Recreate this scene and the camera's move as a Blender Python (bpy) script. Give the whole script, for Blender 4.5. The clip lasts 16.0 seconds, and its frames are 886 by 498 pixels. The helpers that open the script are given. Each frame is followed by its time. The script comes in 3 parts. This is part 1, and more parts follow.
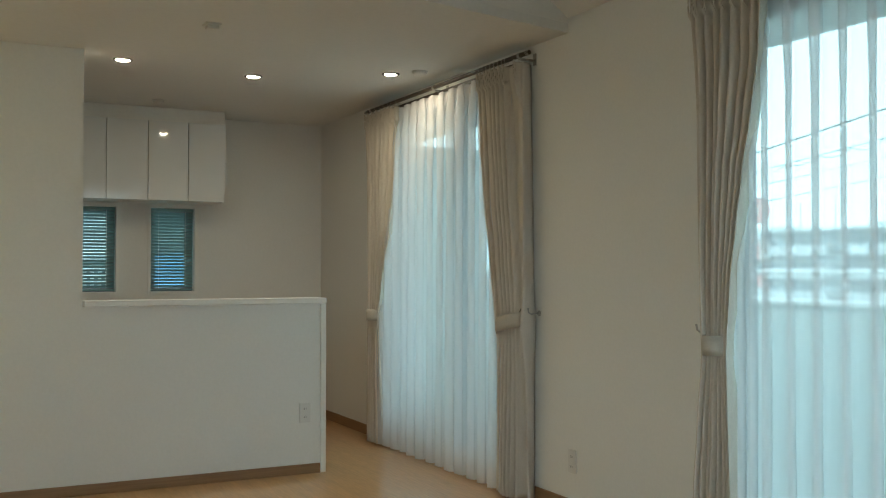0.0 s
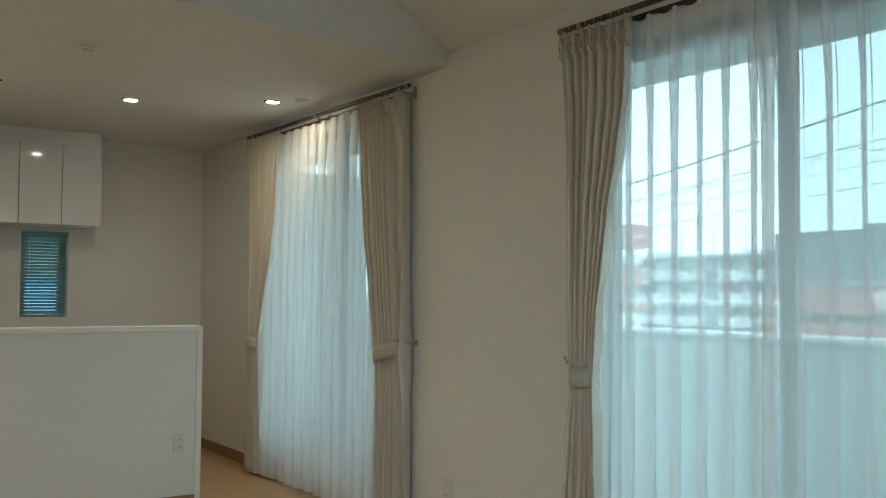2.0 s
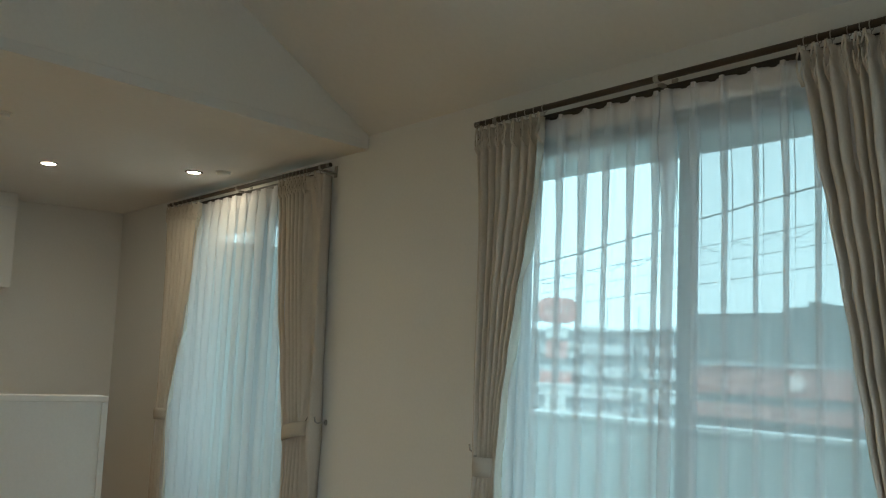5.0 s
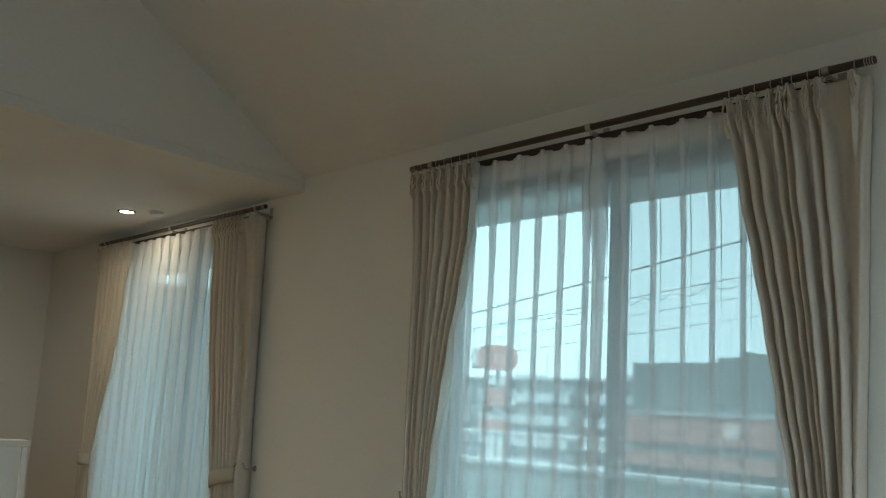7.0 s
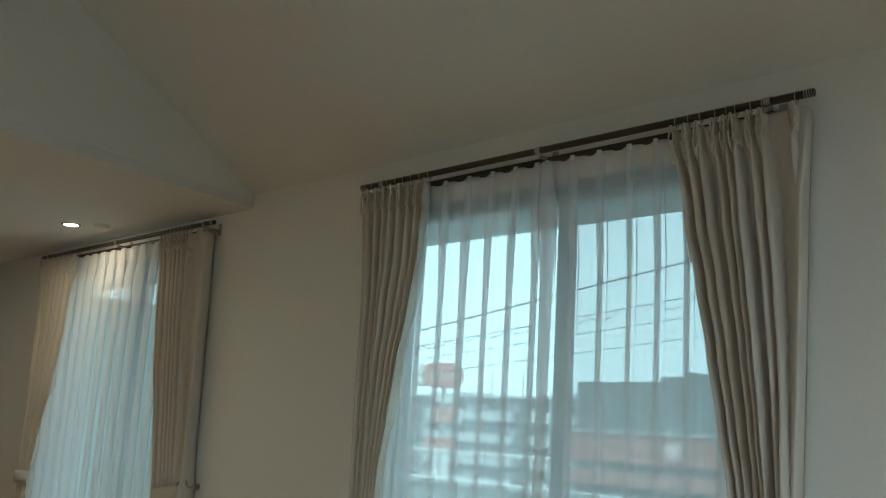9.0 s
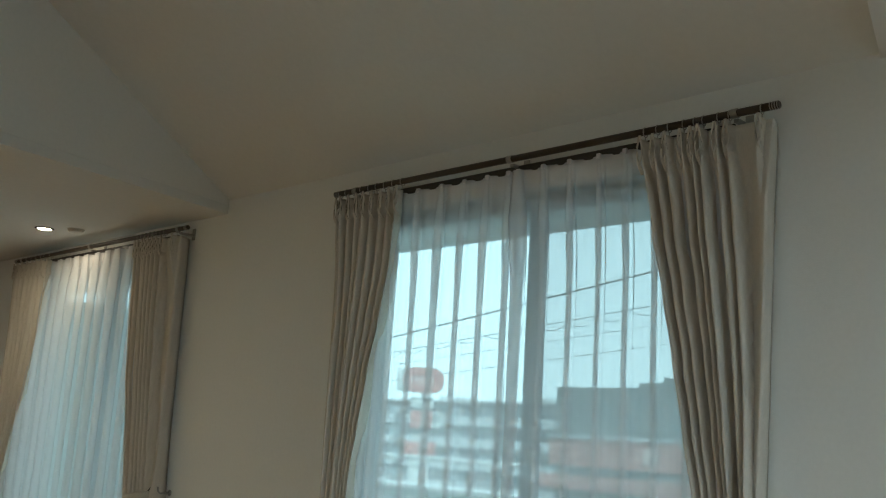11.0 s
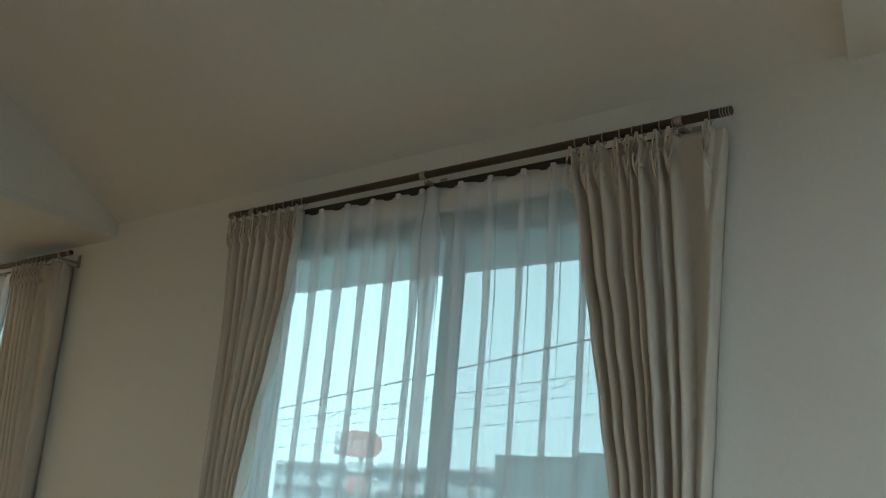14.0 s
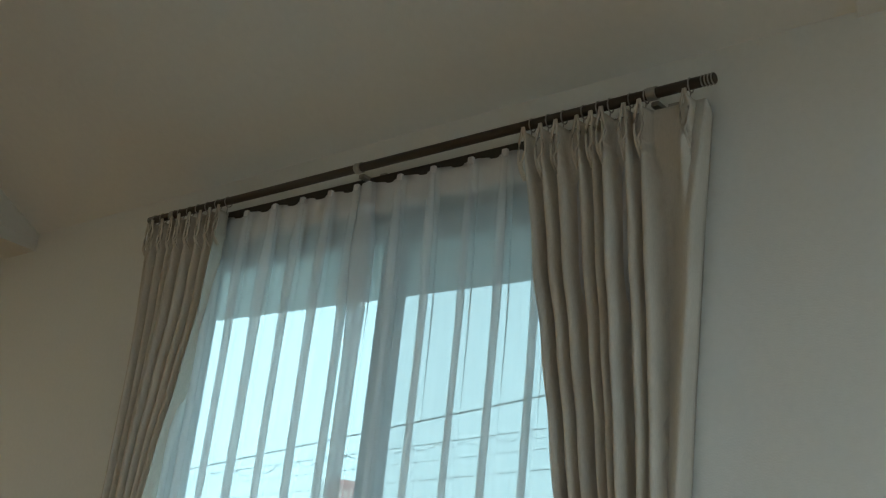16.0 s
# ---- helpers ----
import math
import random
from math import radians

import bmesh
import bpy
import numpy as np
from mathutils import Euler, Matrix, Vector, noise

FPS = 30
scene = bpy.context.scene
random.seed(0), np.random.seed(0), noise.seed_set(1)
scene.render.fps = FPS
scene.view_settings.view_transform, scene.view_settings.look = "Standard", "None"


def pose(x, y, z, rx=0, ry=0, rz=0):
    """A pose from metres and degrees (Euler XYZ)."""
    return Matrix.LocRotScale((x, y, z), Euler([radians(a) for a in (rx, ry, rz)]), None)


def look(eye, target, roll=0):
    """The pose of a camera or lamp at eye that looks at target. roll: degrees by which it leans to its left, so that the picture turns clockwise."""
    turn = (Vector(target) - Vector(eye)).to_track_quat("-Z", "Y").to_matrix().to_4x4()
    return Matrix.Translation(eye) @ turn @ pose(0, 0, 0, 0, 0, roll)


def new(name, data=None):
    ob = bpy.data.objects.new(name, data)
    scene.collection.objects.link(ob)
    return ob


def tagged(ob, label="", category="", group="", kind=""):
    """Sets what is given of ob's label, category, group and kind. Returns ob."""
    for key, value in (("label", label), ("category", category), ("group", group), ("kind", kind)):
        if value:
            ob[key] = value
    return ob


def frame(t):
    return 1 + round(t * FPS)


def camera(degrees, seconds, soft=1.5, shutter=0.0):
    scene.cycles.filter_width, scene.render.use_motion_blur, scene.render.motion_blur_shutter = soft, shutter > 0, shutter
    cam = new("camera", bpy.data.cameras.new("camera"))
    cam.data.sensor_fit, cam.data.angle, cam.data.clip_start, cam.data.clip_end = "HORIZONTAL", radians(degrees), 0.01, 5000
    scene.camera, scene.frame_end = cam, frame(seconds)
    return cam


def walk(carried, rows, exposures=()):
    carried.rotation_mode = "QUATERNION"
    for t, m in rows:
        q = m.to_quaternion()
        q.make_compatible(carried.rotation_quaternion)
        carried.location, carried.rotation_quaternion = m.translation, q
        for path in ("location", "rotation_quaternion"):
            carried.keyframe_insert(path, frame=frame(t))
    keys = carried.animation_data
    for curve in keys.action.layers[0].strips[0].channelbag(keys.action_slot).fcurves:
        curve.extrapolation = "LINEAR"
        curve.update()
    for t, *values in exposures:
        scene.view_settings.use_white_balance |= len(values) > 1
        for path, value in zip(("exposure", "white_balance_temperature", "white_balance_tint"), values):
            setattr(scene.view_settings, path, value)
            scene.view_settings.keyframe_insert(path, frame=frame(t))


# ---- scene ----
cam = camera(48.6, 16.0, soft=1.15)
PATH = [
    (0, (-0.339, -2.891, 1.252), (-2.121, -1.984, 1.295), -0.0),
    (0.5, (-0.328, -2.88, 1.246), (-2.087, -1.93, 1.293), 0.5),
    (1, (-0.327, -2.867, 1.244), (-2.044, -1.842, 1.3), -0.2),
    (1.5, (-0.295, -2.871, 1.266), (-1.982, -1.8, 1.332), 0.4),
    (2, (-0.267, -2.854, 1.293), (-1.937, -1.756, 1.382), 0.4),
    (2.5, (-0.241, -2.85, 1.295), (-1.899, -1.737, 1.408), 0.4),
    (3, (-0.216, -2.842, 1.299), (-1.87, -1.724, 1.421), 0.1),
    (3.5, (-0.211, -2.815, 1.318), (-1.855, -1.683, 1.451), 0.6),
    (4, (-0.2, -2.837, 1.329), (-1.817, -1.673, 1.495), 1.0),
    (4.5, (-0.194, -2.825, 1.35), (-1.796, -1.643, 1.545), 1.5),
    (5, (-0.187, -2.811, 1.379), (-1.768, -1.607, 1.605), 2.5),
    (7.5, (-0.173, -2.774, 1.371), (-1.652, -1.47, 1.705), 3.4),
    (8, (-0.172, -2.775, 1.389), (-1.634, -1.453, 1.728), 4.0),
    (8.5, (-0.163, -2.77, 1.391), (-1.609, -1.434, 1.743), 3.6),
    (9, (-0.159, -2.802, 1.377), (-1.582, -1.445, 1.742), 3.3),
    (11.5, (-0.118, -2.768, 1.389), (-1.503, -1.375, 1.766), 3.9),
    (12, (-0.152, -2.713, 1.381), (-1.524, -1.309, 1.765), 4.9),
    (12.5, (-0.262, -2.661, 1.353), (-1.605, -1.234, 1.754), 5.6),
    (13, (-0.319, -2.587, 1.353), (-1.634, -1.139, 1.769), 5.5),
    (13.5, (-0.359, -2.449, 1.364), (-1.659, -0.999, 1.819), 5.3),
    (14, (-0.376, -2.304, 1.38), (-1.68, -0.876, 1.892), 5.0),
    (14.5, (-0.4, -2.207, 1.384), (-1.708, -0.796, 1.932), 4.6),
    (15, (-0.483, -2.087, 1.387), (-1.783, -0.679, 1.958), 4.7),
    (15.5, (-0.553, -2.01, 1.381), (-1.826, -0.587, 1.974), 4.8),
    (16, (-0.576, -1.828, 1.401), (-1.859, -0.42, 2.009), 6.1),
]
walk(cam, [(t, look(eye, target, roll)) for t, eye, target, roll in PATH],
     exposures=[(0, 0.93), (3.5, 0.75), (5, 0.62), (9, 0.44), (13, 0.46), (16, 0.46)])

# ---- light ----
world = bpy.data.worlds.new("overcast_sky")
scene.world = world
world.use_nodes = True
wn, wl = world.node_tree.nodes, world.node_tree.links
wn.clear()
sky = wn.new("ShaderNodeTexSky")
sky.sky_type, sky.sun_disc = 'NISHITA', False
sky.sun_elevation, sky.sun_rotation = radians(48), radians(150)
sky.air_density, sky.dust_density, sky.ozone_density = 1.0, 6.0, 1.0
haze = wn.new("ShaderNodeMixRGB")
haze.inputs[0].default_value = 0.8
haze.inputs[2].default_value = (8.3, 11.3, 12.5, 1)
wl.new(sky.outputs[0], haze.inputs[1])
bg = wn.new("ShaderNodeBackground")
bg.inputs[1].default_value = 0.178
wl.new(haze.outputs[0], bg.inputs[0])
wo = wn.new("ShaderNodeOutputWorld")
wl.new(bg.outputs[0], wo.inputs[0])

sun = new("sun", bpy.data.lights.new("sun", 'SUN'))
sun.data.energy, sun.data.angle, sun.data.color = 0.6, radians(20), (1.0, 0.96, 0.9)
sun.matrix_world = look((0, 0, 30), (8, 18, 0))


# ---- materials ----
def mat(name, color, rough=0.6, metal=0.0, spec=0.5, noise_scale=0, noise_amt=0.1, bump=0.0, bump_scale=200, coarse=0.0, coarse_scale=1.2, stretch=(1, 1, 1), coat=0.0):
    m = bpy.data.materials.new(name)
    m.use_nodes = True
    n, l = m.node_tree.nodes, m.node_tree.links
    b = n["Principled BSDF"]
    b.inputs["Base Color"].default_value = (*color, 1)
    b.inputs["Roughness"].default_value = rough
    b.inputs["Metallic"].default_value = metal
    b.inputs["Specular IOR Level"].default_value = spec
    b.inputs["Coat Weight"].default_value = coat
    tc = n.new("ShaderNodeTexCoord")
    mp = n.new("ShaderNodeMapping")
    mp.inputs["Scale"].default_value = stretch
    l.new(tc.outputs["Object"], mp.inputs["Vector"])
    src = None
    for sc, amt in ((noise_scale, noise_amt), (coarse_scale if coarse else 0, coarse)):
        if not sc:
            continue
        t = n.new("ShaderNodeTexNoise")
        t.inputs["Scale"].default_value, t.inputs["Detail"].default_value = sc, 4
        l.new(mp.outputs[0], t.inputs["Vector"])
        r = n.new("ShaderNodeMapRange")
        r.inputs[1].default_value, r.inputs[2].default_value = 0.3, 0.7
        r.inputs[3].default_value, r.inputs[4].default_value = 1 - amt, 1 + amt
        l.new(t.outputs[0], r.inputs[0])
        mul = n.new("ShaderNodeMixRGB")
        mul.blend_type = 'MULTIPLY'
        mul.inputs[0].default_value = 1
        if src:
            l.new(src, mul.inputs[1])
        else:
            mul.inputs[1].default_value = (*color, 1)
        l.new(r.outputs[0], mul.inputs[2])
        src = mul.outputs[0]
    if src:
        l.new(src, b.inputs["Base Color"])
    if bump:
        t = n.new("ShaderNodeTexNoise")
        t.inputs["Scale"].default_value, t.inputs["Detail"].default_value = bump_scale, 3
        l.new(mp.outputs[0], t.inputs["Vector"])
        bp = n.new("ShaderNodeBump")
        bp.inputs["Strength"].default_value, bp.inputs["Distance"].default_value = bump, 0.002
        l.new(t.outputs[0], bp.inputs["Height"])
        l.new(bp.outputs[0], b.inputs["Normal"])
    return m


def glow(name, color, strength):
    m = bpy.data.materials.new(name)
    m.use_nodes = True
    n, l = m.node_tree.nodes, m.node_tree.links
    n.clear()
    e = n.new("ShaderNodeEmission")
    e.inputs[0].default_value, e.inputs[1].default_value = (*color, 1), strength
    o = n.new("ShaderNodeOutputMaterial")
    l.new(e.outputs[0], o.inputs[0])
    return m


def gauze(name, color, cover, thread_scale=0.0, front=0.5):
    """Thin woven cloth: part of the light goes straight through, the rest is scattered to both sides."""
    m = bpy.data.materials.new(name)
    m.use_nodes = True
    n, l = m.node_tree.nodes, m.node_tree.links
    n.clear()
    tr, di, tl = n.new("ShaderNodeBsdfTransparent"), n.new("ShaderNodeBsdfDiffuse"), n.new("ShaderNodeBsdfTranslucent")
    di.inputs[0].default_value = tl.inputs[0].default_value = (*color, 1)
    a, b, o = n.new("ShaderNodeMixShader"), n.new("ShaderNodeMixShader"), n.new("ShaderNodeOutputMaterial")
    a.inputs[0].default_value = 1 - front
    l.new(di.outputs[0], a.inputs[1]), l.new(tl.outputs[0], a.inputs[2])
    b.inputs[0].default_value = cover
    l.new(tr.outputs[0], b.inputs[1]), l.new(a.outputs[0], b.inputs[2]), l.new(b.outputs[0], o.inputs[0])
    if thread_scale:
        tc, t, r = n.new("ShaderNodeTexCoord"), n.new("ShaderNodeTexNoise"), n.new("ShaderNodeMapRange")
        mp = n.new("ShaderNodeMapping")
        mp.inputs["Scale"].default_value = (1, 1, 0.06)
        t.inputs["Scale"].default_value = thread_scale
        l.new(tc.outputs["Object"], mp.inputs[0]), l.new(mp.outputs[0], t.inputs["Vector"]), l.new(t.outputs[0], r.inputs[0])
        r.inputs[3].default_value, r.inputs[4].default_value = cover - 0.02, cover + 0.02
        l.new(r.outputs[0], b.inputs[0])
    return m


def clear_glass(name, tint=(0.875, 0.985, 0.98)):
    m = bpy.data.materials.new(name)
    m.use_nodes = True
    n, l = m.node_tree.nodes, m.node_tree.links
    n.clear()
    tr, gl, fr = n.new("ShaderNodeBsdfTransparent"), n.new("ShaderNodeBsdfGlossy"), n.new("ShaderNodeLayerWeight")
    tr.inputs[0].default_value = (*tint, 1)
    gl.inputs["Roughness"].default_value = 0.02
    fr.inputs[0].default_value = 0.3
    pw = n.new("ShaderNodeMath")
    pw.operation, pw.inputs[1].default_value = 'POWER', 4.0
    l.new(fr.outputs["Facing"], pw.inputs[0])
    mx, o = n.new("ShaderNodeMixShader"), n.new("ShaderNodeOutputMaterial")
    l.new(pw.outputs[0], mx.inputs[0]), l.new(tr.outputs[0], mx.inputs[1]), l.new(gl.outputs[0], mx.inputs[2]), l.new(mx.outputs[0], o.inputs[0])
    return m


WALL = mat("white_wallpaper", (0.81, 0.798, 0.765), 0.85, spec=0.25, noise_scale=60, noise_amt=0.015, bump=0.35, bump_scale=260, coarse=0.02, coarse_scale=0.8)
CEIL = mat("white_ceiling_paper", (0.785, 0.778, 0.752), 0.9, spec=0.2, noise_scale=40, noise_amt=0.015, bump=0.3, bump_scale=220, coarse=0.02, coarse_scale=0.7)
TRIM = mat("white_trim", (0.82, 0.80, 0.76), 0.35, noise_scale=30, noise_amt=0.02)
FLOOR = mat("oak_flooring", (0.56, 0.32, 0.145), 0.28, noise_scale=9, noise_amt=0.12, bump=0.05, bump_scale=60, coarse=0.10, coarse_scale=1.4, stretch=(1, 9, 1), coat=0.4)
BASE = mat("brown_baseboard", (0.30, 0.17, 0.085), 0.45, noise_scale=14, noise_amt=0.12, stretch=(0.3, 0.3, 8))
DRAPE = mat("beige_drape", (0.63, 0.57, 0.495), 0.9, spec=0.15, noise_scale=300, noise_amt=0.05, bump=0.2, bump_scale=500, coarse=0.04, coarse_scale=5, stretch=(1, 1, 0.25))
SHEER = gauze("white_sheer", (0.945, 0.94, 0.95), 0.605, 60, front=0.50)
TAPE = gauze("sheer_header", (0.97, 0.93, 0.92), 0.98, front=0.86)
TAB = mat("white_hook_tape", (0.74, 0.72, 0.72), 0.8, noise_scale=200, noise_amt=0.04)
ROD = mat("dark_walnut_rod", (0.045, 0.030, 0.020), 0.4, noise_scale=40, noise_amt=0.2, stretch=(0.1, 1, 1))
METAL = mat("brushed_nickel", (0.42, 0.40, 0.37), 0.35, metal=1.0, noise_scale=80, noise_amt=0.1)
RAILM = mat("dark_rail", (0.035, 0.027, 0.022), 0.5, noise_scale=50, noise_amt=0.15)
SASH = mat("grey_sash", (0.19, 0.195, 0.21), 0.45, metal=0.2, noise_scale=40, noise_amt=0.05)
# sash grey darkened: the shade under the eave is put into this colour
HEADM = mat("shaded_frame_head", (0.055, 0.058, 0.065), 0.5, metal=0.2, noise_scale=40, noise_amt=0.06)
GLASS = clear_glass("window_glass")
SCREEN = gauze("insect_screen", (0.12, 0.13, 0.13), 0.36)
GLOSSW = mat("glossy_white_door", (0.78, 0.78, 0.77), 0.06, spec=0.35, noise_scale=3, noise_amt=0.01, coat=0.1)
GAPM = mat("dark_gap", (0.03, 0.03, 0.03), 0.8, noise_scale=20, noise_amt=0.1)
PLATE = mat("switch_plate", (0.74, 0.725, 0.69), 0.35, noise_scale=30, noise_amt=0.02)
BLIND = mat("aluminium_blind", (0.22, 0.36, 0.36), 0.5, metal=0.0, noise_scale=30, noise_amt=0.05)
BULB = glow("downlight_bulb", (1.0, 0.885, 0.63), 138.0)
CONC = mat("pale_parapet", (0.43, 0.50, 0.485), 0.8, noise_scale=25, noise_amt=0.06, bump=0.2, bump_scale=120, coarse=0.08, coarse_scale=1.0)
DECK = mat("grey_balcony_floor", (0.22, 0.25, 0.24), 0.8, noise_scale=30, noise_amt=0.1, bump=0.2, bump_scale=90)
SOFFIT = mat("white_soffit", (0.82, 0.84, 0.83), 0.85, noise_scale=20, noise_amt=0.04)
OUTW = mat("house_siding", (0.20, 0.235, 0.22), 0.8, noise_scale=20, noise_amt=0.08, bump=0.2, bump_scale=60)
ALU = mat("white_aluminium", (0.80, 0.82, 0.82), 0.35, metal=0.1, noise_scale=30, noise_amt=0.04)
ASPH = mat("asphalt_ground", (0.10, 0.105, 0.10), 0.9, noise_scale=0.6, noise_amt=0.25, coarse=0.3, coarse_scale=0.04)
APT = mat("apartment_white", (0.50, 0.53, 0.55), 0.8, noise_scale=0.5, noise_amt=0.08, coarse=0.05, coarse_scale=0.1)
APTD = mat("apartment_recess", (0.45, 0.48, 0.50), 0.6, noise_scale=0.6, noise_amt=0.2)
# dark window colour, also painted on the stair bays in place of shade
APTS = mat("apartment_window_and_painted_shade", (0.16, 0.19, 0.20), 0.5, noise_scale=0.6, noise_amt=0.2)
SHOPD = mat("dark_shop_wall", (0.13, 0.16, 0.165), 0.7, noise_scale=1.5, noise_amt=0.15, coarse=0.1, coarse_scale=0.3)
SHOPR = mat("red_fascia", (0.46, 0.19, 0.16), 0.5, noise_scale=2, noise_amt=0.1)
SIGNR = mat("red_sign", (0.62, 0.25, 0.22), 0.4, noise_scale=1.5, noise_amt=0.08)
SIGNW = mat("white_sign", (0.75, 0.77, 0.76), 0.45, noise_scale=1.5, noise_amt=0.06)
SIGNP = mat("faded_lettering", (0.72, 0.56, 0.53), 0.5, noise_scale=1.5, noise_amt=0.08)
POLE = mat("grey_pole", (0.30, 0.31, 0.31), 0.6, noise_scale=3, noise_amt=0.15)
WIRE = mat("black_cable", (0.03, 0.03, 0.03), 0.6, noise_scale=5, noise_amt=0.1)
BLUEM = mat("blue_metal_roof", (0.06, 0.20, 0.33), 0.45, noise_scale=4, noise_amt=0.1, coarse=0.1, coarse_scale=0.8)
BAND = mat("beige_cloth_band", (0.50, 0.455, 0.39), 0.85, spec=0.15, noise_scale=300, noise_amt=0.08, bump=0.3, bump_scale=500)


# ---- mesh helpers ----
def add_box(bm, x0, x1, y0, y1, z0, z1):
    vs = [bm.verts.new((x, y, z)) for x in (x0, x1) for y in (y0, y1) for z in (z0, z1)]
    for f in ((0, 1, 3, 2), (4, 6, 7, 5), (0, 4, 5, 1), (2, 3, 7, 6), (0, 2, 6, 4), (1, 5, 7, 3)):
        bm.faces.new([vs[i] for i in f])
    return bm


def box(x0, x1, y0, y1, z0, z1, bevel=0.0):
    bm = add_box(bmesh.new(), x0, x1, y0, y1, z0, z1)
    bmesh.ops.recalc_face_normals(bm, faces=bm.faces)
    if bevel:
        bmesh.ops.bevel(bm, geom=bm.edges[:], offset=bevel, segments=2, profile=0.6, affect='EDGES')
    return bm


def prism(poly, z0, z1):
    """A flat polygon (x, y) raised from z0 to z1; z1 may be a function of (x, y)."""
    bm = bmesh.new()
    lo = [bm.verts.new((x, y, z0(x, y) if callable(z0) else z0)) for x, y in poly]
    hi = [bm.verts.new((x, y, z1(x, y) if callable(z1) else z1)) for x, y in poly]
    bm.faces.new(lo), bm.faces.new(hi)
    k = len(poly)
    for i in range(k):
        bm.faces.new([lo[i], lo[(i + 1) % k], hi[(i + 1) % k], hi[i]])
    bmesh.ops.recalc_face_normals(bm, faces=bm.faces)
    return bm


def tube(p0, p1, r, seg=16, r2=None):
    bm = bmesh.new()
    p0, p1 = Vector(p0), Vector(p1)
    d = p1 - p0
    m = Matrix.Translation((p0 + p1) / 2) @ d.to_track_quat("Z", "Y").to_matrix().to_4x4()
    bmesh.ops.create_cone(bm, cap_ends=True, segments=seg, radius1=r, radius2=r if r2 is None else r2, depth=d.length, matrix=m)
    return bm


def ring(center, axis, big, small, seg=20, sub=8):
    bm = bmesh.new()
    q = Vector(axis).to_track_quat("Z", "Y").to_matrix()
    grid = []
    for i in range(seg):
        a = 2 * math.pi * i / seg
        row = []
        for j in range(sub):
            b = 2 * math.pi * j / sub
            r = big + small * math.cos(b)
            row.append(bm.verts.new(Vector(center) + q @ Vector((r * math.cos(a), r * math.sin(a), small * math.sin(b)))))
        grid.append(row)
    for i in range(seg):
        for j in range(sub):
            bm.faces.new([grid[i][j], grid[(i + 1) % seg][j], grid[(i + 1) % seg][(j + 1) % sub], grid[i][(j + 1) % sub]])
    return bm


def lathe(profile, center, axis=(0, 0, 1), seg=24, caps=True):
    """Turn (radius, height) pairs about an axis through center."""
    bm = bmesh.new()
    q = Vector(axis).to_track_quat("Z", "Y").to_matrix()
    rows = [[bm.verts.new(Vector(center) + q @ Vector((r * math.cos(2 * math.pi * i / seg), r * math.sin(2 * math.pi * i / seg), h))) for i in range(seg)] for r, h in profile]
    for a, b in zip(rows, rows[1:]):
        for i in range(seg):
            bm.faces.new([a[i], a[(i + 1) % seg], b[(i + 1) % seg], b[i]])
    if caps:
        bm.faces.new(rows[0]), bm.faces.new(rows[-1])
    bmesh.ops.recalc_face_normals(bm, faces=bm.faces)
    return bm


def path_tube(points, r, seg=8):
    bm = bmesh.new()
    rows = []
    pts = [Vector(p) for p in points]
    for i, p in enumerate(pts):
        d = (pts[min(i + 1, len(pts) - 1)] - pts[max(i - 1, 0)]).normalized()
        q = d.to_track_quat("Z", "Y").to_matrix()
        rows.append([bm.verts.new(p + q @ Vector((r * math.cos(2 * math.pi * j / seg), r * math.sin(2 * math.pi * j / seg), 0))) for j in range(seg)])
    for a, b in zip(rows, rows[1:]):
        for j in range(seg):
            bm.faces.new([a[j], a[(j + 1) % seg], b[(j + 1) % seg], b[j]])
    bm.faces.new(rows[0]), bm.faces.new(rows[-1])
    bmesh.ops.recalc_face_normals(bm, faces=bm.faces)
    return bm


def join(*bms):
    out = bmesh.new()
    for b in bms:
        me = bpy.data.meshes.new("tmp")
        b.to_mesh(me)
        out.from_mesh(me)
        bpy.data.meshes.remove(me)
        b.free()
    return out


def part(name, bm, material, parent=None, label="", smooth=False):
    me = bpy.data.meshes.new(name)
    bm.to_mesh(me)
    bm.free()
    me.materials.append(material)
    if smooth:
        for p in me.polygons:
            p.use_smooth = True
    ob = new(name, me)
    if parent:
        ob.parent = parent
    if label:
        ob["label"] = label
    return ob


def thing(name, label, category, group="", kind=""):
    e = new(name)
    e.empty_display_size = 0.1
    e.location = (0, 0, 0)
    return tagged(e, label, category, group, kind)


def lerp_table(table, z):
    """Piecewise-smooth value from (z, value) pairs sorted by z."""
    if z <= table[0][0]:
        return table[0][1]
    for (z0, a), (z1, b) in zip(table, table[1:]):
        if z <= z1:
            u = (z - z0) / (z1 - z0)
            u = u * u * (3 - 2 * u) * 0.5 + u * 0.5
            return a + (b - a) * u
    return table[-1][1]


# ---- plan ----
X_END, X_RIGHT, Y_BACK = -8.33, 0.75, -5.2
Z_LOW, Z_LOW_R = 2.49, 2.55
X_HALF = -6.13
WIN1, WIN2 = (-6.85, -5.05), (-3.46, -1.54)
WIN_TOP, SILLS = 2.347, {-6.85: 0.19, -3.46: 0.03}
WALL_T = 0.16
# made-up openings out of view, sized to balance the daylight indoors
SOUTH_LIGHT_OPENING = (-1.7, 0.6, 0.7, 2.45)
EAST_LIGHT_OPENING = (-1.85, -0.12, 1.0, 2.5)


def slope_z(x, y):
    return 2.565 + 0.52 * max(0.0, -y)


def left_edge(y):
    return -4.58 - 0.225 * y


def right_edge(y):
    return -1.165 - 0.30 * y


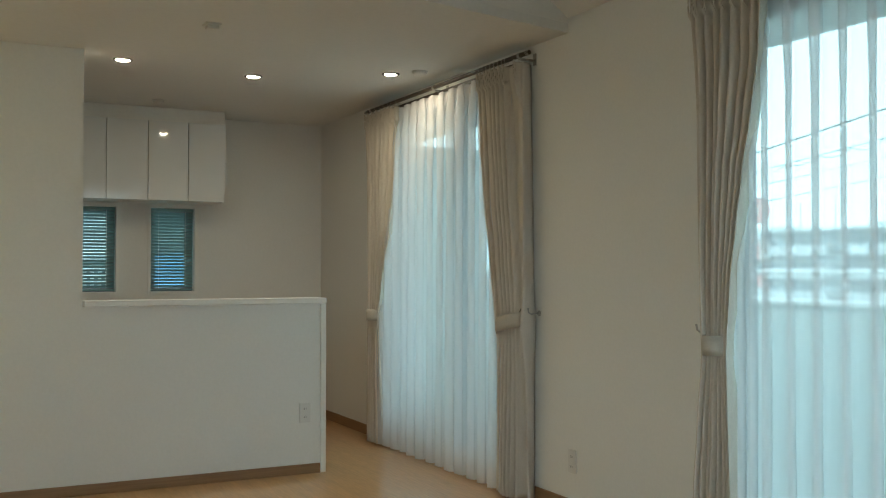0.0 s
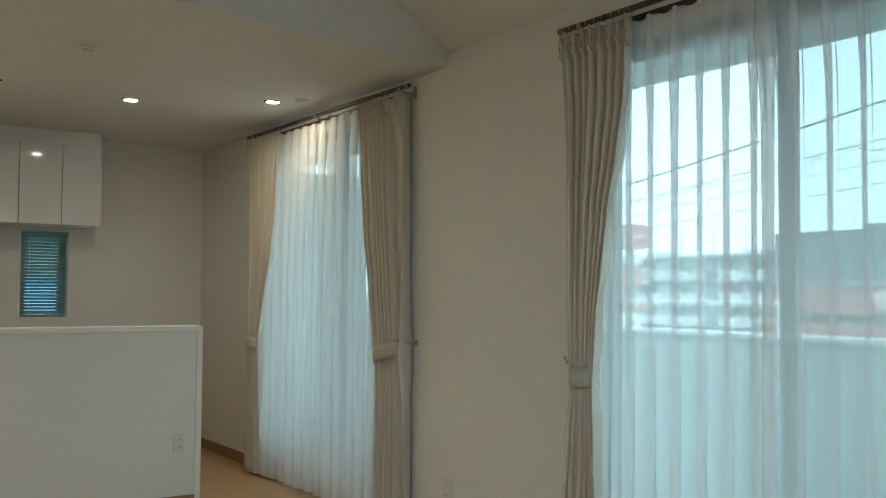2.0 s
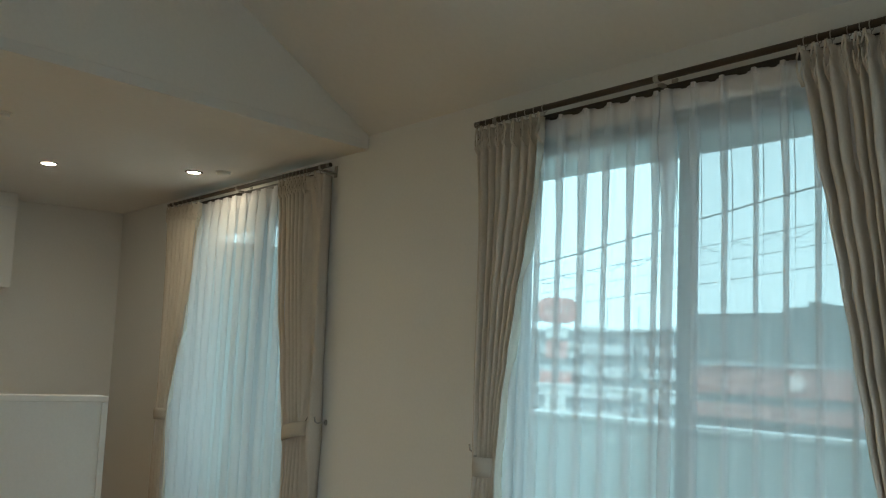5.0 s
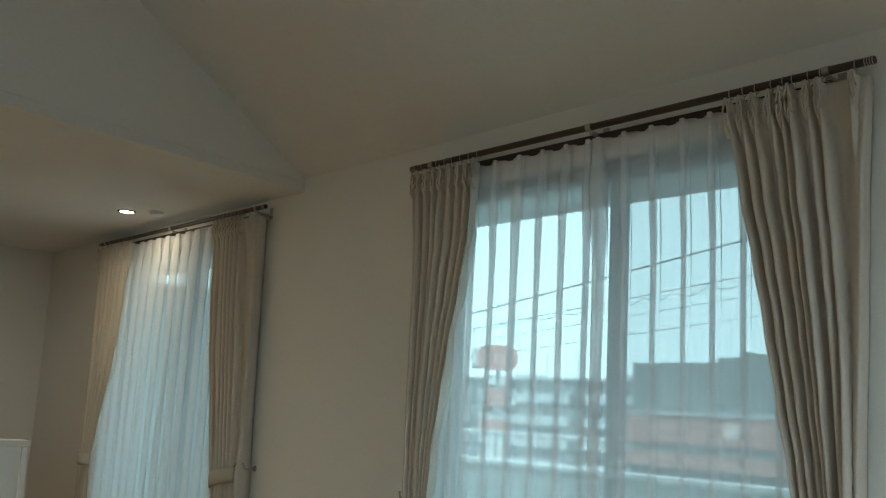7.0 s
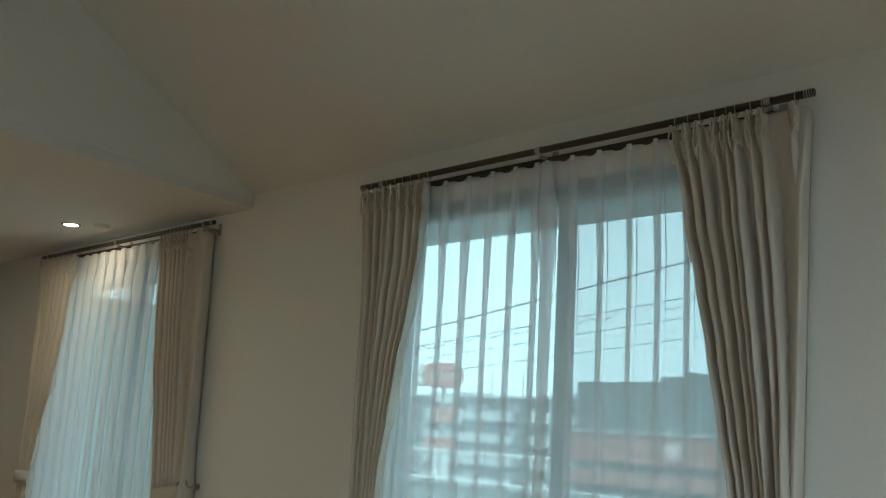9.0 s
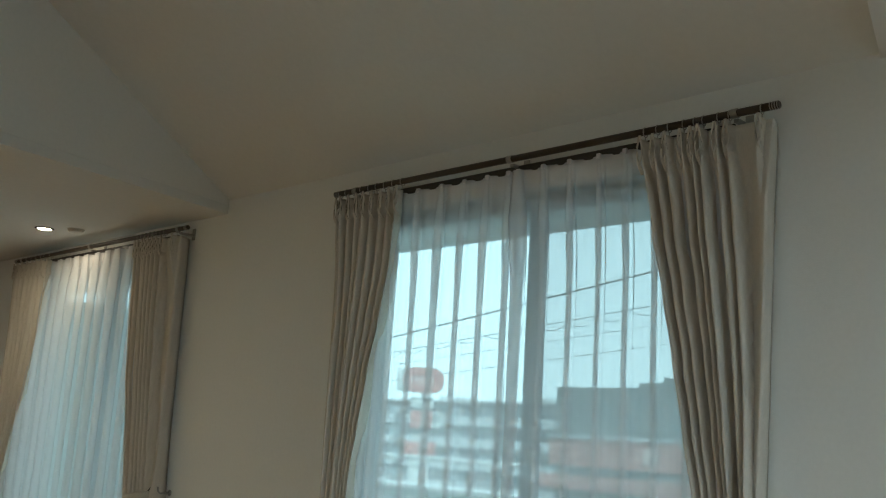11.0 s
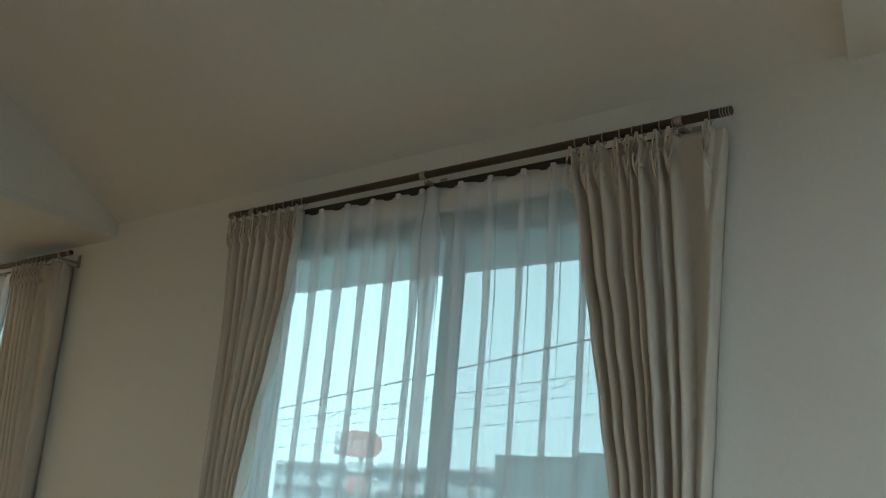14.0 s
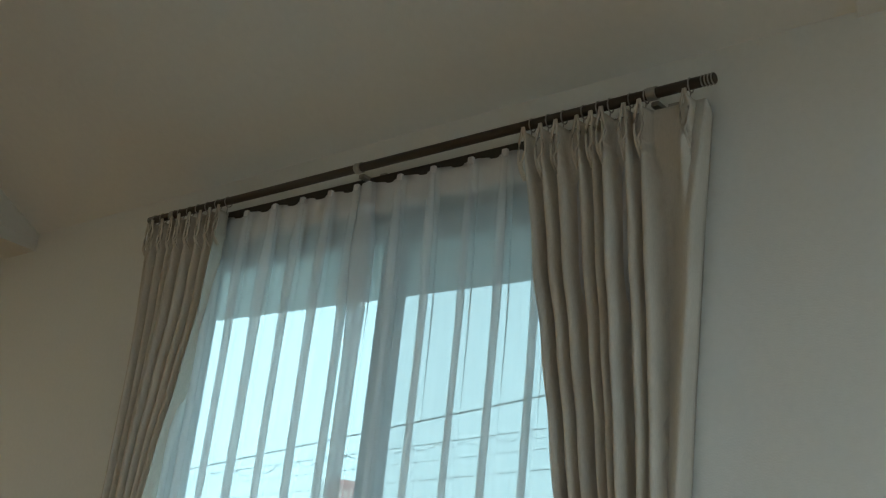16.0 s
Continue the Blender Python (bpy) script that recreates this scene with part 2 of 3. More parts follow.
# ---- structure ----
def build_shell():
    s = dict(kind="structure")
    fl = part("floor", box(X_END, X_RIGHT, Y_BACK, 0, -0.12, 0), FLOOR)
    tagged(fl, "glossy oak-coloured wooden flooring", "floor", **s)
    top = 2.60
    # window wall in pieces round its two openings
    bms = []
    xs = [X_END - 0.15, WIN1[0], WIN1[1], WIN2[0], WIN2[1], X_RIGHT + 0.15]
    for a, b in ((xs[0], xs[1]), (xs[2], xs[3]), (xs[4], xs[5])):
        bms.append(box(a, b, 0, WALL_T, -0.12, top))
    for a, b in (WIN1, WIN2):
        bms.append(box(a, b, 0, WALL_T, WIN_TOP, top))
        bms.append(box(a, b, 0, WALL_T, -0.12, SILLS[a]))
    wn_ = part("wall_north", join(*bms), WALL)
    tagged(wn_, "off-white wallpapered window wall", "wall", **s)
    # kitchen end wall with two narrow window openings
    bms = [box(X_END - 0.15, X_END, -1.06, 0, -0.12, top), box(X_END - 0.15, X_END, -1.67, -1.45, -0.12, top), box(X_END - 0.15, X_END, Y_BACK, -2.06, -0.12, top)]
    for a, b in ((-1.45, -1.06), (-2.06, -1.67)):
        bms += [box(X_END - 0.15, X_END, a, b, -0.12, 1.06), box(X_END - 0.15, X_END, a, b, 1.77, top)]
    tagged(part("wall_west", join(*bms), WALL), "off-white wallpapered kitchen end wall", "wall", **s)
    # partition beside the kitchen: a half-height stretch and a full-height stretch
    hw = thing("wall_partition", "off-white half-height kitchen partition wall with white cap", "wall", **s)
    part("half_wall", box(X_HALF - 0.12, X_HALF, -2.2, -0.80, 0, 1.045), WALL, hw)
    part("tall_wall", box(X_HALF - 0.12, X_HALF + 0.002, Y_BACK, -2.2, 0, Z_LOW), WALL, hw)
    part("wall_cap", box(X_HALF - 0.14, X_HALF + 0.018, -2.19, -0.765, 1.045, 1.08, 0.004), TRIM, hw, "white painted cap board")
    part("end_trim", box(X_HALF - 0.135, X_HALF + 0.012, -0.80, -0.765, 0, 1.043, 0.003), TRIM, hw, "white painted end board")
    # closing walls behind and beside the camera, unseen; their openings are added for daylight
    wa, wb, wz0, wz1 = SOUTH_LIGHT_OPENING
    bms = [box(X_END, wa, Y_BACK - 0.15, Y_BACK, -0.12, 5.5), box(wb, X_RIGHT, Y_BACK - 0.15, Y_BACK, -0.12, 5.5),
           box(wa, wb, Y_BACK - 0.15, Y_BACK, -0.12, wz0), box(wa, wb, Y_BACK - 0.15, Y_BACK, wz1, 5.5)]
    tagged(part("wall_south", join(*bms), WALL), "unseen off-white wallpapered wall with an opening added for daylight", "wall", **s)
    ea, eb, ez0, ez1 = EAST_LIGHT_OPENING
    bms = [box(X_RIGHT, X_RIGHT + 0.15, eb, 0, -0.12, 5.5), box(X_RIGHT, X_RIGHT + 0.15, Y_BACK, ea, -0.12, 5.5),
           box(X_RIGHT, X_RIGHT + 0.15, ea, eb, -0.12, ez0), box(X_RIGHT, X_RIGHT + 0.15, ea, eb, ez1, 5.5)]
    tagged(part("wall_east", join(*bms), WALL), "unseen off-white wallpapered wall with an opening added for daylight", "wall", **s)
    # ceilings
    a0, a1 = left_edge(0), left_edge(Y_BACK)
    b0, b1 = right_edge(0), right_edge(Y_BACK)
    tagged(part("ceiling_kitchen", prism([(X_END, 0), (a0, 0), (a1, Y_BACK), (X_END, Y_BACK)], Z_LOW, Z_LOW + 0.05), CEIL), "white papered flat low ceiling", "ceiling", **s)
    bms = [prism([(a0, 0), (a1, Y_BACK), (a1 - 0.1, Y_BACK), (a0 - 0.1, 0)], Z_LOW + 0.051, lambda x, y: slope_z(x, y) + 0.1)]
    tagged(part("wall_gable", join(*bms), WALL), "white triangular gable wall above the low ceiling", "wall", **s)
    tagged(part("ceiling_sloped", prism([(a0 - 0.1, 0), (b0 + 0.1, 0), (b1 + 0.1, Y_BACK), (a1 - 0.1, Y_BACK)], slope_z, lambda x, y: slope_z(x, y) + 0.12), CEIL), "white papered sloping ceiling", "ceiling", **s)
    tagged(part("ceiling_low", prism([(b0, 0), (X_RIGHT, 0), (X_RIGHT, Y_BACK), (b1, Y_BACK)], Z_LOW_R, Z_LOW_R + 0.05), CEIL), "white papered flat low ceiling", "ceiling", **s)
    tagged(part("wall_gable_east", prism([(b0, 0), (b0 + 0.1, 0), (b1 + 0.1, Y_BACK), (b1, Y_BACK)], Z_LOW_R + 0.051, lambda x, y: slope_z(x, y) + 0.1), WALL), "white gable wall above the low ceiling", "wall", **s)
    # baseboards
    bb = thing("baseboard", "brown wood-grain baseboard along the walls", "baseboard", **s)
    for i, (a, b) in enumerate(((X_END + 0.012, WIN1[0] - 0.02), (WIN1[1] + 0.02, WIN2[0] - 0.02), (WIN2[1] + 0.02, X_RIGHT))):
        part("board", box(a, b, -0.012, -0.0005, 0.001, 0.075, 0.002), BASE, bb)
    part("board", box(X_END + 0.0005, X_END + 0.012, Y_BACK, -0.0005, 0.001, 0.075, 0.002), BASE, bb)
    part("board", box(X_HALF + 0.0025, X_HALF + 0.014, Y_BACK, -0.803, 0.001, 0.06, 0.002), BASE, bb)


build_shell()


# ---- windows ----
def sliding_window(name, x0, x1, label, with_screen):
    z0, z1 = SILLS[x0], WIN_TOP
    w = thing(name, label, "window", kind="structure")
    f = 0.05
    fr = [box(x0, x0 + f, 0.03, 0.15, z0, z1), box(x1 - f, x1, 0.03, 0.15, z0, z1), box(x0 + f, x1 - f, 0.03, 0.15, z0, z0 + 0.05)]
    part("window_frame", join(*fr), SASH, w, "grey aluminium window frame")
    # head gets the darker colour in place of the shade falling there
    part("head_frame", box(x0 + f, x1 - f, 0.03, 0.15, z1 - 0.038, z1), HEADM, w, "grey aluminium frame head, painted darker for shade")
    mid = (x0 + x1) / 2
    for a, b, y in ((x0 + f, mid + 0.045, 0.075), (mid - 0.045, x1 - f, 0.115)):
        zt, zb = z1 - 0.039, z0 + 0.051
        sb = [box(a, a + 0.045, y - 0.014, y + 0.014, zb, zt), box(b - 0.07 if b < mid + 0.1 else b - 0.045, b, y - 0.014, y + 0.014, zb, zt),
              box(a + 0.045, b - 0.046, y - 0.014, y + 0.014, zb, zb + 0.07)]
        sash = part("sash", join(*sb), SASH, w, "grey aluminium sliding sash")
        # top rail likewise carries its shade in the colour
        part("top_rail", box(a + 0.045, b - 0.046, y - 0.014, y + 0.014, zt - 0.034, zt), HEADM, sash, "grey top rail of the sash, painted darker for shade")
        pane = part("pane", box(a + 0.04, b - 0.04, y - 0.003, y + 0.003, zb + 0.06, zt - 0.03), GLASS, sash, "clear glass pane")
        pane.visible_shadow = False
    part("latch", box(mid - 0.02, mid + 0.005, 0.045, 0.0605, 1.02, 1.10, 0.004), METAL, w, "small metal crescent latch")
    if with_screen:
        sf = [box(mid - 0.04, mid, 0.136, 0.146, z0 + 0.05, z1 - 0.04), box(x1 - f - 0.03, x1 - f, 0.136, 0.146, z0 + 0.05, z1 - 0.04)]
        sc = part("screen_frame", join(*sf), SASH, w)
        bm = bmesh.new()
        vs = [bm.verts.new(p) for p in ((mid, 0.141, z0 + 0.06), (x1 - f - 0.03, 0.141, z0 + 0.06), (x1 - f - 0.03, 0.141, z1 - 0.045), (mid, 0.141, z1 - 0.045))]
        bm.faces.new(vs)
        part("screen_mesh", bm, SCREEN, sc, "fine dark insect mesh")


sliding_window("window_1", *WIN1, "tall two-sash sliding window with grey frame", True)
sliding_window("window_2", *WIN2, "tall two-sash sliding balcony window with grey frame", True)


def narrow_window(name, y0, y1):
    x, z0, z1 = X_END, 1.06, 1.77
    w = thing(name, "narrow kitchen window with a lowered pale slatted blind", "window", kind="structure")
    f = 0.022
    fr = [box(x - 0.12, x + 0.008, y0, y0 + f, z0, z1), box(x - 0.12, x + 0.008, y1 - f, y1, z0, z1),
          box(x - 0.12, x + 0.008, y0 + f, y1 - f, z1 - f, z1), box(x - 0.12, x + 0.012, y0 + f, y1 - f, z0, z0 + f)]
    part("window_frame", join(*fr), TRIM, w, "white painted casing")
    sb = [box(x - 0.11, x - 0.08, y0 + f, y0 + f + 0.05, z0 + f, z1 - f), box(x - 0.11, x - 0.08, y1 - f - 0.06, y1 - f, z0 + f, z1 - f),
          box(x - 0.11, x - 0.08, y0 + f + 0.05, y1 - f - 0.06, z0 + f, z0 + f + 0.03), box(x - 0.11, x - 0.08, y0 + f + 0.05, y1 - f - 0.06, z1 - f - 0.03, z1 - f)]
    part("sash", join(*sb), SASH, w, "grey aluminium sash")
    p = part("pane", box(x - 0.098, x - 0.093, y0 + f + 0.025, y1 - f - 0.025, z0 + f + 0.025, z1 - f - 0.025), GLASS, w)
    p.visible_shadow = False
    bl = thing("window_blind", "lowered pale aluminium slatted blind in a narrow window", "blind", "kitchen window blinds")
    part("headrail", box(x - 0.06, x - 0.025, y0 + f + 0.004, y1 - f - 0.004, z1 - f - 0.028, z1 - f - 0.002, 0.003), BLIND, bl)
    zs = z1 - f - 0.045
    first = None
    while zs > z0 + f + 0.03:
        if first is None:
            bm = bmesh.new()
            rows = []
            for k in range(5):
                u = (k - 2) / 2
                a = [bm.verts.new((u * 0.0125 * math.cos(radians(54)), yy, u * 0.0125 * math.sin(radians(54)) + 0.0025 * (1 - u * u))) for yy in (y0 + f + 0.006, y1 - f - 0.006)]
                rows.append(a)
            for a, b in zip(rows, rows[1:]):
                bm.faces.new([a[0], a[1], b[1], b[0]])
            first = part("slat", bm, BLIND, bl)
            first.location = (x - 0.042, 0, zs)
        else:
            o = first.copy()
            scene.collection.objects.link(o)
            o.location = (x - 0.042, 0, zs)
        zs -= 0.0252
    part("bottom_rail", box(x - 0.055, x - 0.03, y0 + f + 0.006, y1 - f - 0.006, z0 + f + 0.006, z0 + f + 0.02, 0.002), BLIND, bl)
    for yy in (y0 + 0.09, y1 - 0.09):
        part("ladder_cord", tube((x - 0.028, yy, z0 + f + 0.02), (x - 0.028, yy, z1 - f - 0.02), 0.0012, 6), PLATE, bl)


narrow_window("window_3", -1.45, -1.06)
narrow_window("window_4", -2.06, -1.67)


# ---- curtains ----
def drape(x_left, x_right, pleats, y0, z_top, z_bot, depth, label, group, tie_z, outer, lean=0.0, tuck=1.0, spread=0.0):
    """A gathered panel: x_left and x_right give its edges by height, pleats the fold positions from 0 to 1."""
    c = thing("curtain", label, "curtain", group)
    bm = bmesh.new()
    cols = []
    for i, p in enumerate(pleats):
        lo = pleats[i - 1] if i else -p
        hi = pleats[i + 1] if i + 1 < len(pleats) else 2 - p
        for k in range(20):
            u = k / 20
            cols.append(p + (u - 0.5) * ((p - lo) if u < 0.5 else (hi - p)))
    cols = sorted(min(1, max(0, q)) for q in cols + [0, 1])
    nz = 64
    zs = [z_top + (z_bot - z_top) * (j / nz) ** 1.0 for j in range(nz + 1)]
    zs = sorted(set(zs + [z_top - d for d in (0.012, 0.045, 0.06, 0.075, 0.085, 0.095, 0.11, 0.13)]), reverse=True)
    rnd = random.Random(int(abs(pleats[1]) * 1e6) + int(abs(x_left[0][1]) * 100))
    jit = [(rnd.uniform(0.8, 1.15), rnd.uniform(0, 6.28), rnd.uniform(0.6, 1.1)) for _ in pleats]
    gaps = [min((pleats[i] - pleats[i - 1]) if i else 1, (pleats[i + 1] - pleats[i]) if i + 1 < len(pleats) else 1) for i in range(len(pleats))]
    rows = []
    for z in zs:
        xl, xr = lerp_table(x_left, z), lerp_table(x_right, z)
        d = z_top - z
        # fold width: fanned at the very top, pinched at 8 cm, then full
        if d < 0.085:
            pinch = 0.15 - 0.06 * (d / 0.085)
        else:
            pinch = 0.09 + 0.31 * min(1, (d - 0.085) / 0.12) ** 0.8
        near_tie = math.exp(-((z - tie_z) / 0.16) ** 2)
        amp = depth * (0.66 + 0.34 * min(1, max(0, d - 0.05) / 0.25)) * (1 - 0.35 * near_tie)
        row = []
        for s in cols:
            y = 0.0
            x = xl + (xr - xl) * s
            for i, p in enumerate(pleats):
                if spread and i < len(pleats) - 1:
                    p *= 1 + spread * min(1, d / 1.3)
                w = (0.065 if i == len(pleats) - 1 and gaps[i] > 0.2 else min(gaps[i], 0.115)) * pinch
                v = (s - p) / max(w, 1e-4)
                v += 0.12 * math.sin(jit[i][1] + z * 1.7) * min(1, d)
                if abs(v) < 1.0:
                    b = (1 - abs(v) ** 2.4) ** 0.55
                    if lean and i == len(pleats) - 1:
                        b *= max(0.0, 1 - max(0, d - 0.10) / 0.16)
                    y = max(y, b * jit[i][0])
            wob = 0.006 * math.sin(7 * s + 2.1 * z + jit[0][1]) * min(1, d * 2)
            flare = 1 + 0.25 * max(0, (0.9 - z) / 0.9)
            # the plain outer stretch falls back towards the wall, or stands out from it
            g = min(1, max(0, (s - 0.80) / 0.20))
            sag = lean * g * g * (3 - 2 * g) * min(1, max(0, d - 0.02) / 0.25)
            row.append(bm.verts.new((x, min(y0 + amp * flare * (1 - y) + wob + sag, -0.016), z)))
        # the outer edge turns back to the wall
        reach = 1 - 0.3 * near_tie
        edge = row[-1] if outer > 0 else row[0]
        back = [bm.verts.new((edge.co.x + outer * dx * tuck * reach, edge.co.y + (-0.006 - edge.co.y) * f, z)) for dx, f in ((-0.012, 0.2), (-0.05, 0.6), (-0.10, 1.0))]
        row = row + back if outer > 0 else back[::-1] + row
        rows.append(row)
    for a, b in zip(rows, rows[1:]):
        for i in range(len(a) - 1):
            bm.faces.new([a[i], a[i + 1], b[i + 1], b[i]])
    cloth = part("cloth", bm, DRAPE, c, smooth=True)
    so = cloth.modifiers.new("thickness", 'SOLIDIFY')
    so.thickness = 0.002
    # stitched pinch pleats along the head, opening below each hook
    xl, xr = lerp_table(x_left, z_top), lerp_table(x_right, z_top)
    for i, p in enumerate(pleats):
        xp = xl + (xr - xl) * p
        fingers = []
        for k in (-1, 1):
            pts = []
            for d, spread, out in ((-0.012, 0.0015, 0.0), (0.008, 0.0050, 0.001), (0.026, 0.0095, 0.002), (0.048, 0.0105, 0.003), (0.066, 0.0070, 0.001), (0.082, 0.0030, -0.002),
                                   (0.096, 0.0034, 0.006), (0.116, 0.0036, 0.026)):
                a = depth * (0.66 + 0.34 * min(1, max(0, d - 0.05) / 0.25))
                yf = y0 + a * (1 - jit[i][0]) - 0.004
                pts.append((xp + k * spread, yf + out, z_top - d))
            fingers.append(path_tube(pts, 0.0036, 8))
        part("pleat", join(*fingers), DRAPE, c, smooth=True)
    return c


def tieback(c, xl, xr, y0, z0, h, depth, hook_x, rise):
    """A cloth band round the gathered panel, rising to its wall hook."""
    bm = bmesh.new()
    n = 40
    rows = []
    for i in range(n):
        a = 2 * math.pi * i / n
        x = (xl + xr) / 2 + ((xr - xl) / 2 - 0.020) * math.cos(a)
        y = y0 - depth * math.sin(a)
        u = (x - xl) / (xr - xl)
        lift = rise * (u if hook_x > xl + 0.01 else 1 - u)
        rows.append([bm.verts.new((x, y + (0.004 if k in (0, 3) else 0), z0 + lift + h * k / 3)) for k in range(4)])
    for i in range(n):
        for k in range(3):
            a, b = rows[i], rows[(i + 1) % n]
            bm.faces.new([a[k], b[k], b[k + 1], a[k + 1]])
    t = part("tieback", bm, BAND, c, "cloth tieback band", smooth=True)
    so = t.modifiers.new("thickness", 'SOLIDIFY')
    so.thickness = 0.004
    for x, e in ((xl + 0.020, -1), (xr - 0.020, 1)):
        za = z0 + h + (rise if (x > (xl + xr) / 2) == (hook_x > xl + 0.01) else 0)
        pts = [(x - e * 0.006, y0 - 0.012, za - 0.012), (x + e * 0.001, y0 - 0.006, za + 0.002), (x + e * 0.006, y0, za + 0.016), (x + e * 0.008, y0 + 0.006, za + 0.03)]
        part("hook_end", path_tube(pts, 0.0028, 6), RAILM, c, "dark bent end of the tieback", smooth=True)


def wall_hook(x, z, label):
    h = thing("tieback_hook", label, "hook", "curtain tieback hooks")
    part("plate", lathe([(0.001, -0.004), (0.016, -0.004), (0.016, 0.0), (0.012, 0.003), (0.001, 0.003)], (x, -0.005, z), (0, -1, 0), 16), METAL, h)
    pts = [(x, -0.006, z), (x, -0.03, z), (x, -0.055, z - 0.004), (x, -0.07, z + 0.006), (x, -0.075, z + 0.03)]
    part("arm", path_tube(pts, 0.0045), METAL, h, smooth=True)


def sheer(x0, x1, pleats, y0, z_top, z_bot, label, seed, creased):
    """A gauze panel: flat stretches between narrow overlapped folds; pleats: (place at the head, place lower down, half width)."""
    c = thing("sheer_curtain", label, "sheer curtain", "sheer curtains")
    rnd = random.Random(seed)
    swell = [(0, 0.85), (0.06, 1.05), (0.18, 1.6), (0.30, 1.4), (0.50, 1.0), (1.0, 0.85), (2.4, 1.05)]
    fold = [(p, low, w, rnd.uniform(0.8, 1.2), rnd.uniform(0, 6.28)) for p, low, w in pleats]
    zs = [z_top - d for d in (0, 0.03, 0.07, 0.12, 0.18, 0.24, 0.31)] + [z_top - 0.38 - (z_top - 0.38 - z_bot) * j / 22 for j in range(23)]
    bm = bmesh.new()
    rows = []
    for z in zs:
        d = z_top - z
        row = [(x0, 0)]
        for i, (p, low, w, q, ph) in enumerate(fold):
            wd = w * lerp_table(swell, d) * (1 + 0.06 * math.sin(ph + 2 * z))
            dep = (0.006 + 0.006 * min(1, d / 0.3) * q) * (1 + 30 * max(0, w - 0.014))
            u = min(1, d / 0.40)
            px = p + (low - p) * u + 0.003 * math.sin(ph + 1.3 * z) * max(0, d - 0.5)
            row += [(px - wd, 0.000), (px - wd * 0.2, -dep * 0.5), (px + wd * 0.9, -dep), (px + wd, -dep * 1.1), (px + wd * 0.3, -dep * 1.35), (px - wd * 0.85, -dep * 1.5),
                    (px - wd, -dep * 1.6), (px - wd * 0.6, -dep * 1.95), (px + wd * 0.6, -dep * 1.6), (px + wd, -dep * 0.4)]
            nxt = fold[i + 1][1] if i + 1 < len(fold) else x1
            if creased:
                # a slight crease beside the fold, dying out downwards
                e = max(0.0, 1 - abs(d - 0.38) / 0.34) * (p > -2.4)
                cx, cw = px + 0.019 + 0.006 * q - 0.008 * d, 0.0022 * e
                row += [(cx - cw, 0), (cx + cw, -0.003 * e), (cx - cw, -0.004 * e), (cx + cw, 0)]
            m = (px + nxt) / 2
            k = min(0.012, (nxt - px) * 0.05)
            row += [(m - k, 0.006 * q), (m + k, 0.007 * q)]
        row.append((x1, 0))
        rows.append([bm.verts.new((x, y0 + y * (1 + 0.5 * d / (z_top - z_bot)), z + (0.003 * math.sin(x * 40) if z == zs[-1] else -0.003 if z == zs[0] and y > 0.003 else 0))) for x, y in row])
    for a, b in zip(rows, rows[1:]):
        for i in range(len(a) - 1):
            bm.faces.new([a[i], a[i + 1], b[i + 1], b[i]])
    part("gauze", bm, SHEER, c, smooth=True)
    for nm, za, zb in (("header_tape", z_top - 0.004, z_top - 0.082), ("hem", z_bot + 0.10, z_bot)):
        bm = bmesh.new()
        pts = [x0] + [q for p, low, w, *_ in fold for q in (p - 0.004, p + 0.004)] + [x1]
        r0 = [bm.verts.new((x, y0 + 0.010, za)) for x in pts]
        r1 = [bm.verts.new((x, y0 + 0.010, zb)) for x in pts]
        for i in range(len(pts) - 1):
            bm.faces.new([r0[i], r0[i + 1], r1[i + 1], r1[i]])
        part(nm, bm, TAPE, c)
    for p, *_ in fold:
        part("hook_tab", box(p - 0.0085, p + 0.0085, y0 - 0.012, y0 - 0.001, z_top - 0.016, z_top + 0.005, 0.003), TAB, c)


def curtain_rod(x0, x1, z, brackets, rings, label):
    r = thing("curtain_rod", label, "curtain rod", "curtain rods")
    y = -0.10
    part("pole", tube((x0 + 0.03, y, z), (x1 - 0.03, y, z), 0.0125, 20), ROD, r, "dark wooden pole", smooth=False)
    for x, s in ((x0, 1), (x1, -1)):
        fin = part("finial", lathe([(0.002, 0), (0.011, 0.0), (0.0122, 0.003), (0.0122, 0.031), (0.002, 0.031)], (x, y, z), (s, 0, 0), 20), ROD, r, "dark rod end cap with nickel bands")
        for k in (0.004, 0.012, 0.020, 0.028):
            part("band", ring((x + s * k, y, z), (1, 0, 0), 0.0122, 0.0018, 20, 6), METAL, fin, "thin nickel band")
    part("inner_rail", box(x0 + 0.08, x1 - 0.17, -0.062, -0.046, z - 0.046, z - 0.017, 0.003), RAILM, r, "dark inner rail for the sheer")
    for x in brackets:
        bm = join(lathe([(0.0128, -0.011), (0.0155, -0.011), (0.0155, 0.011), (0.0128, 0.011)], (x, y, z), (1, 0, 0), 20), box(x - 0.010, x + 0.010, -0.09, -0.004, z - 0.026, z - 0.014, 0.003),
                  box(x - 0.014, x + 0.014, -0.006, -0.0005, z - 0.045, z + 0.02, 0.002))
        part("bracket", bm, METAL, r, "nickel wall bracket")
    for x in rings:
        rg = part("ring", ring((x, y, z - 0.003), (1, 0.1, 0), 0.0162, 0.0017, 18, 6), METAL, r, smooth=True)
        part("eye", tube((x, y, z - 0.019), (x, y, z - 0.045), 0.0014, 6), METAL, rg)


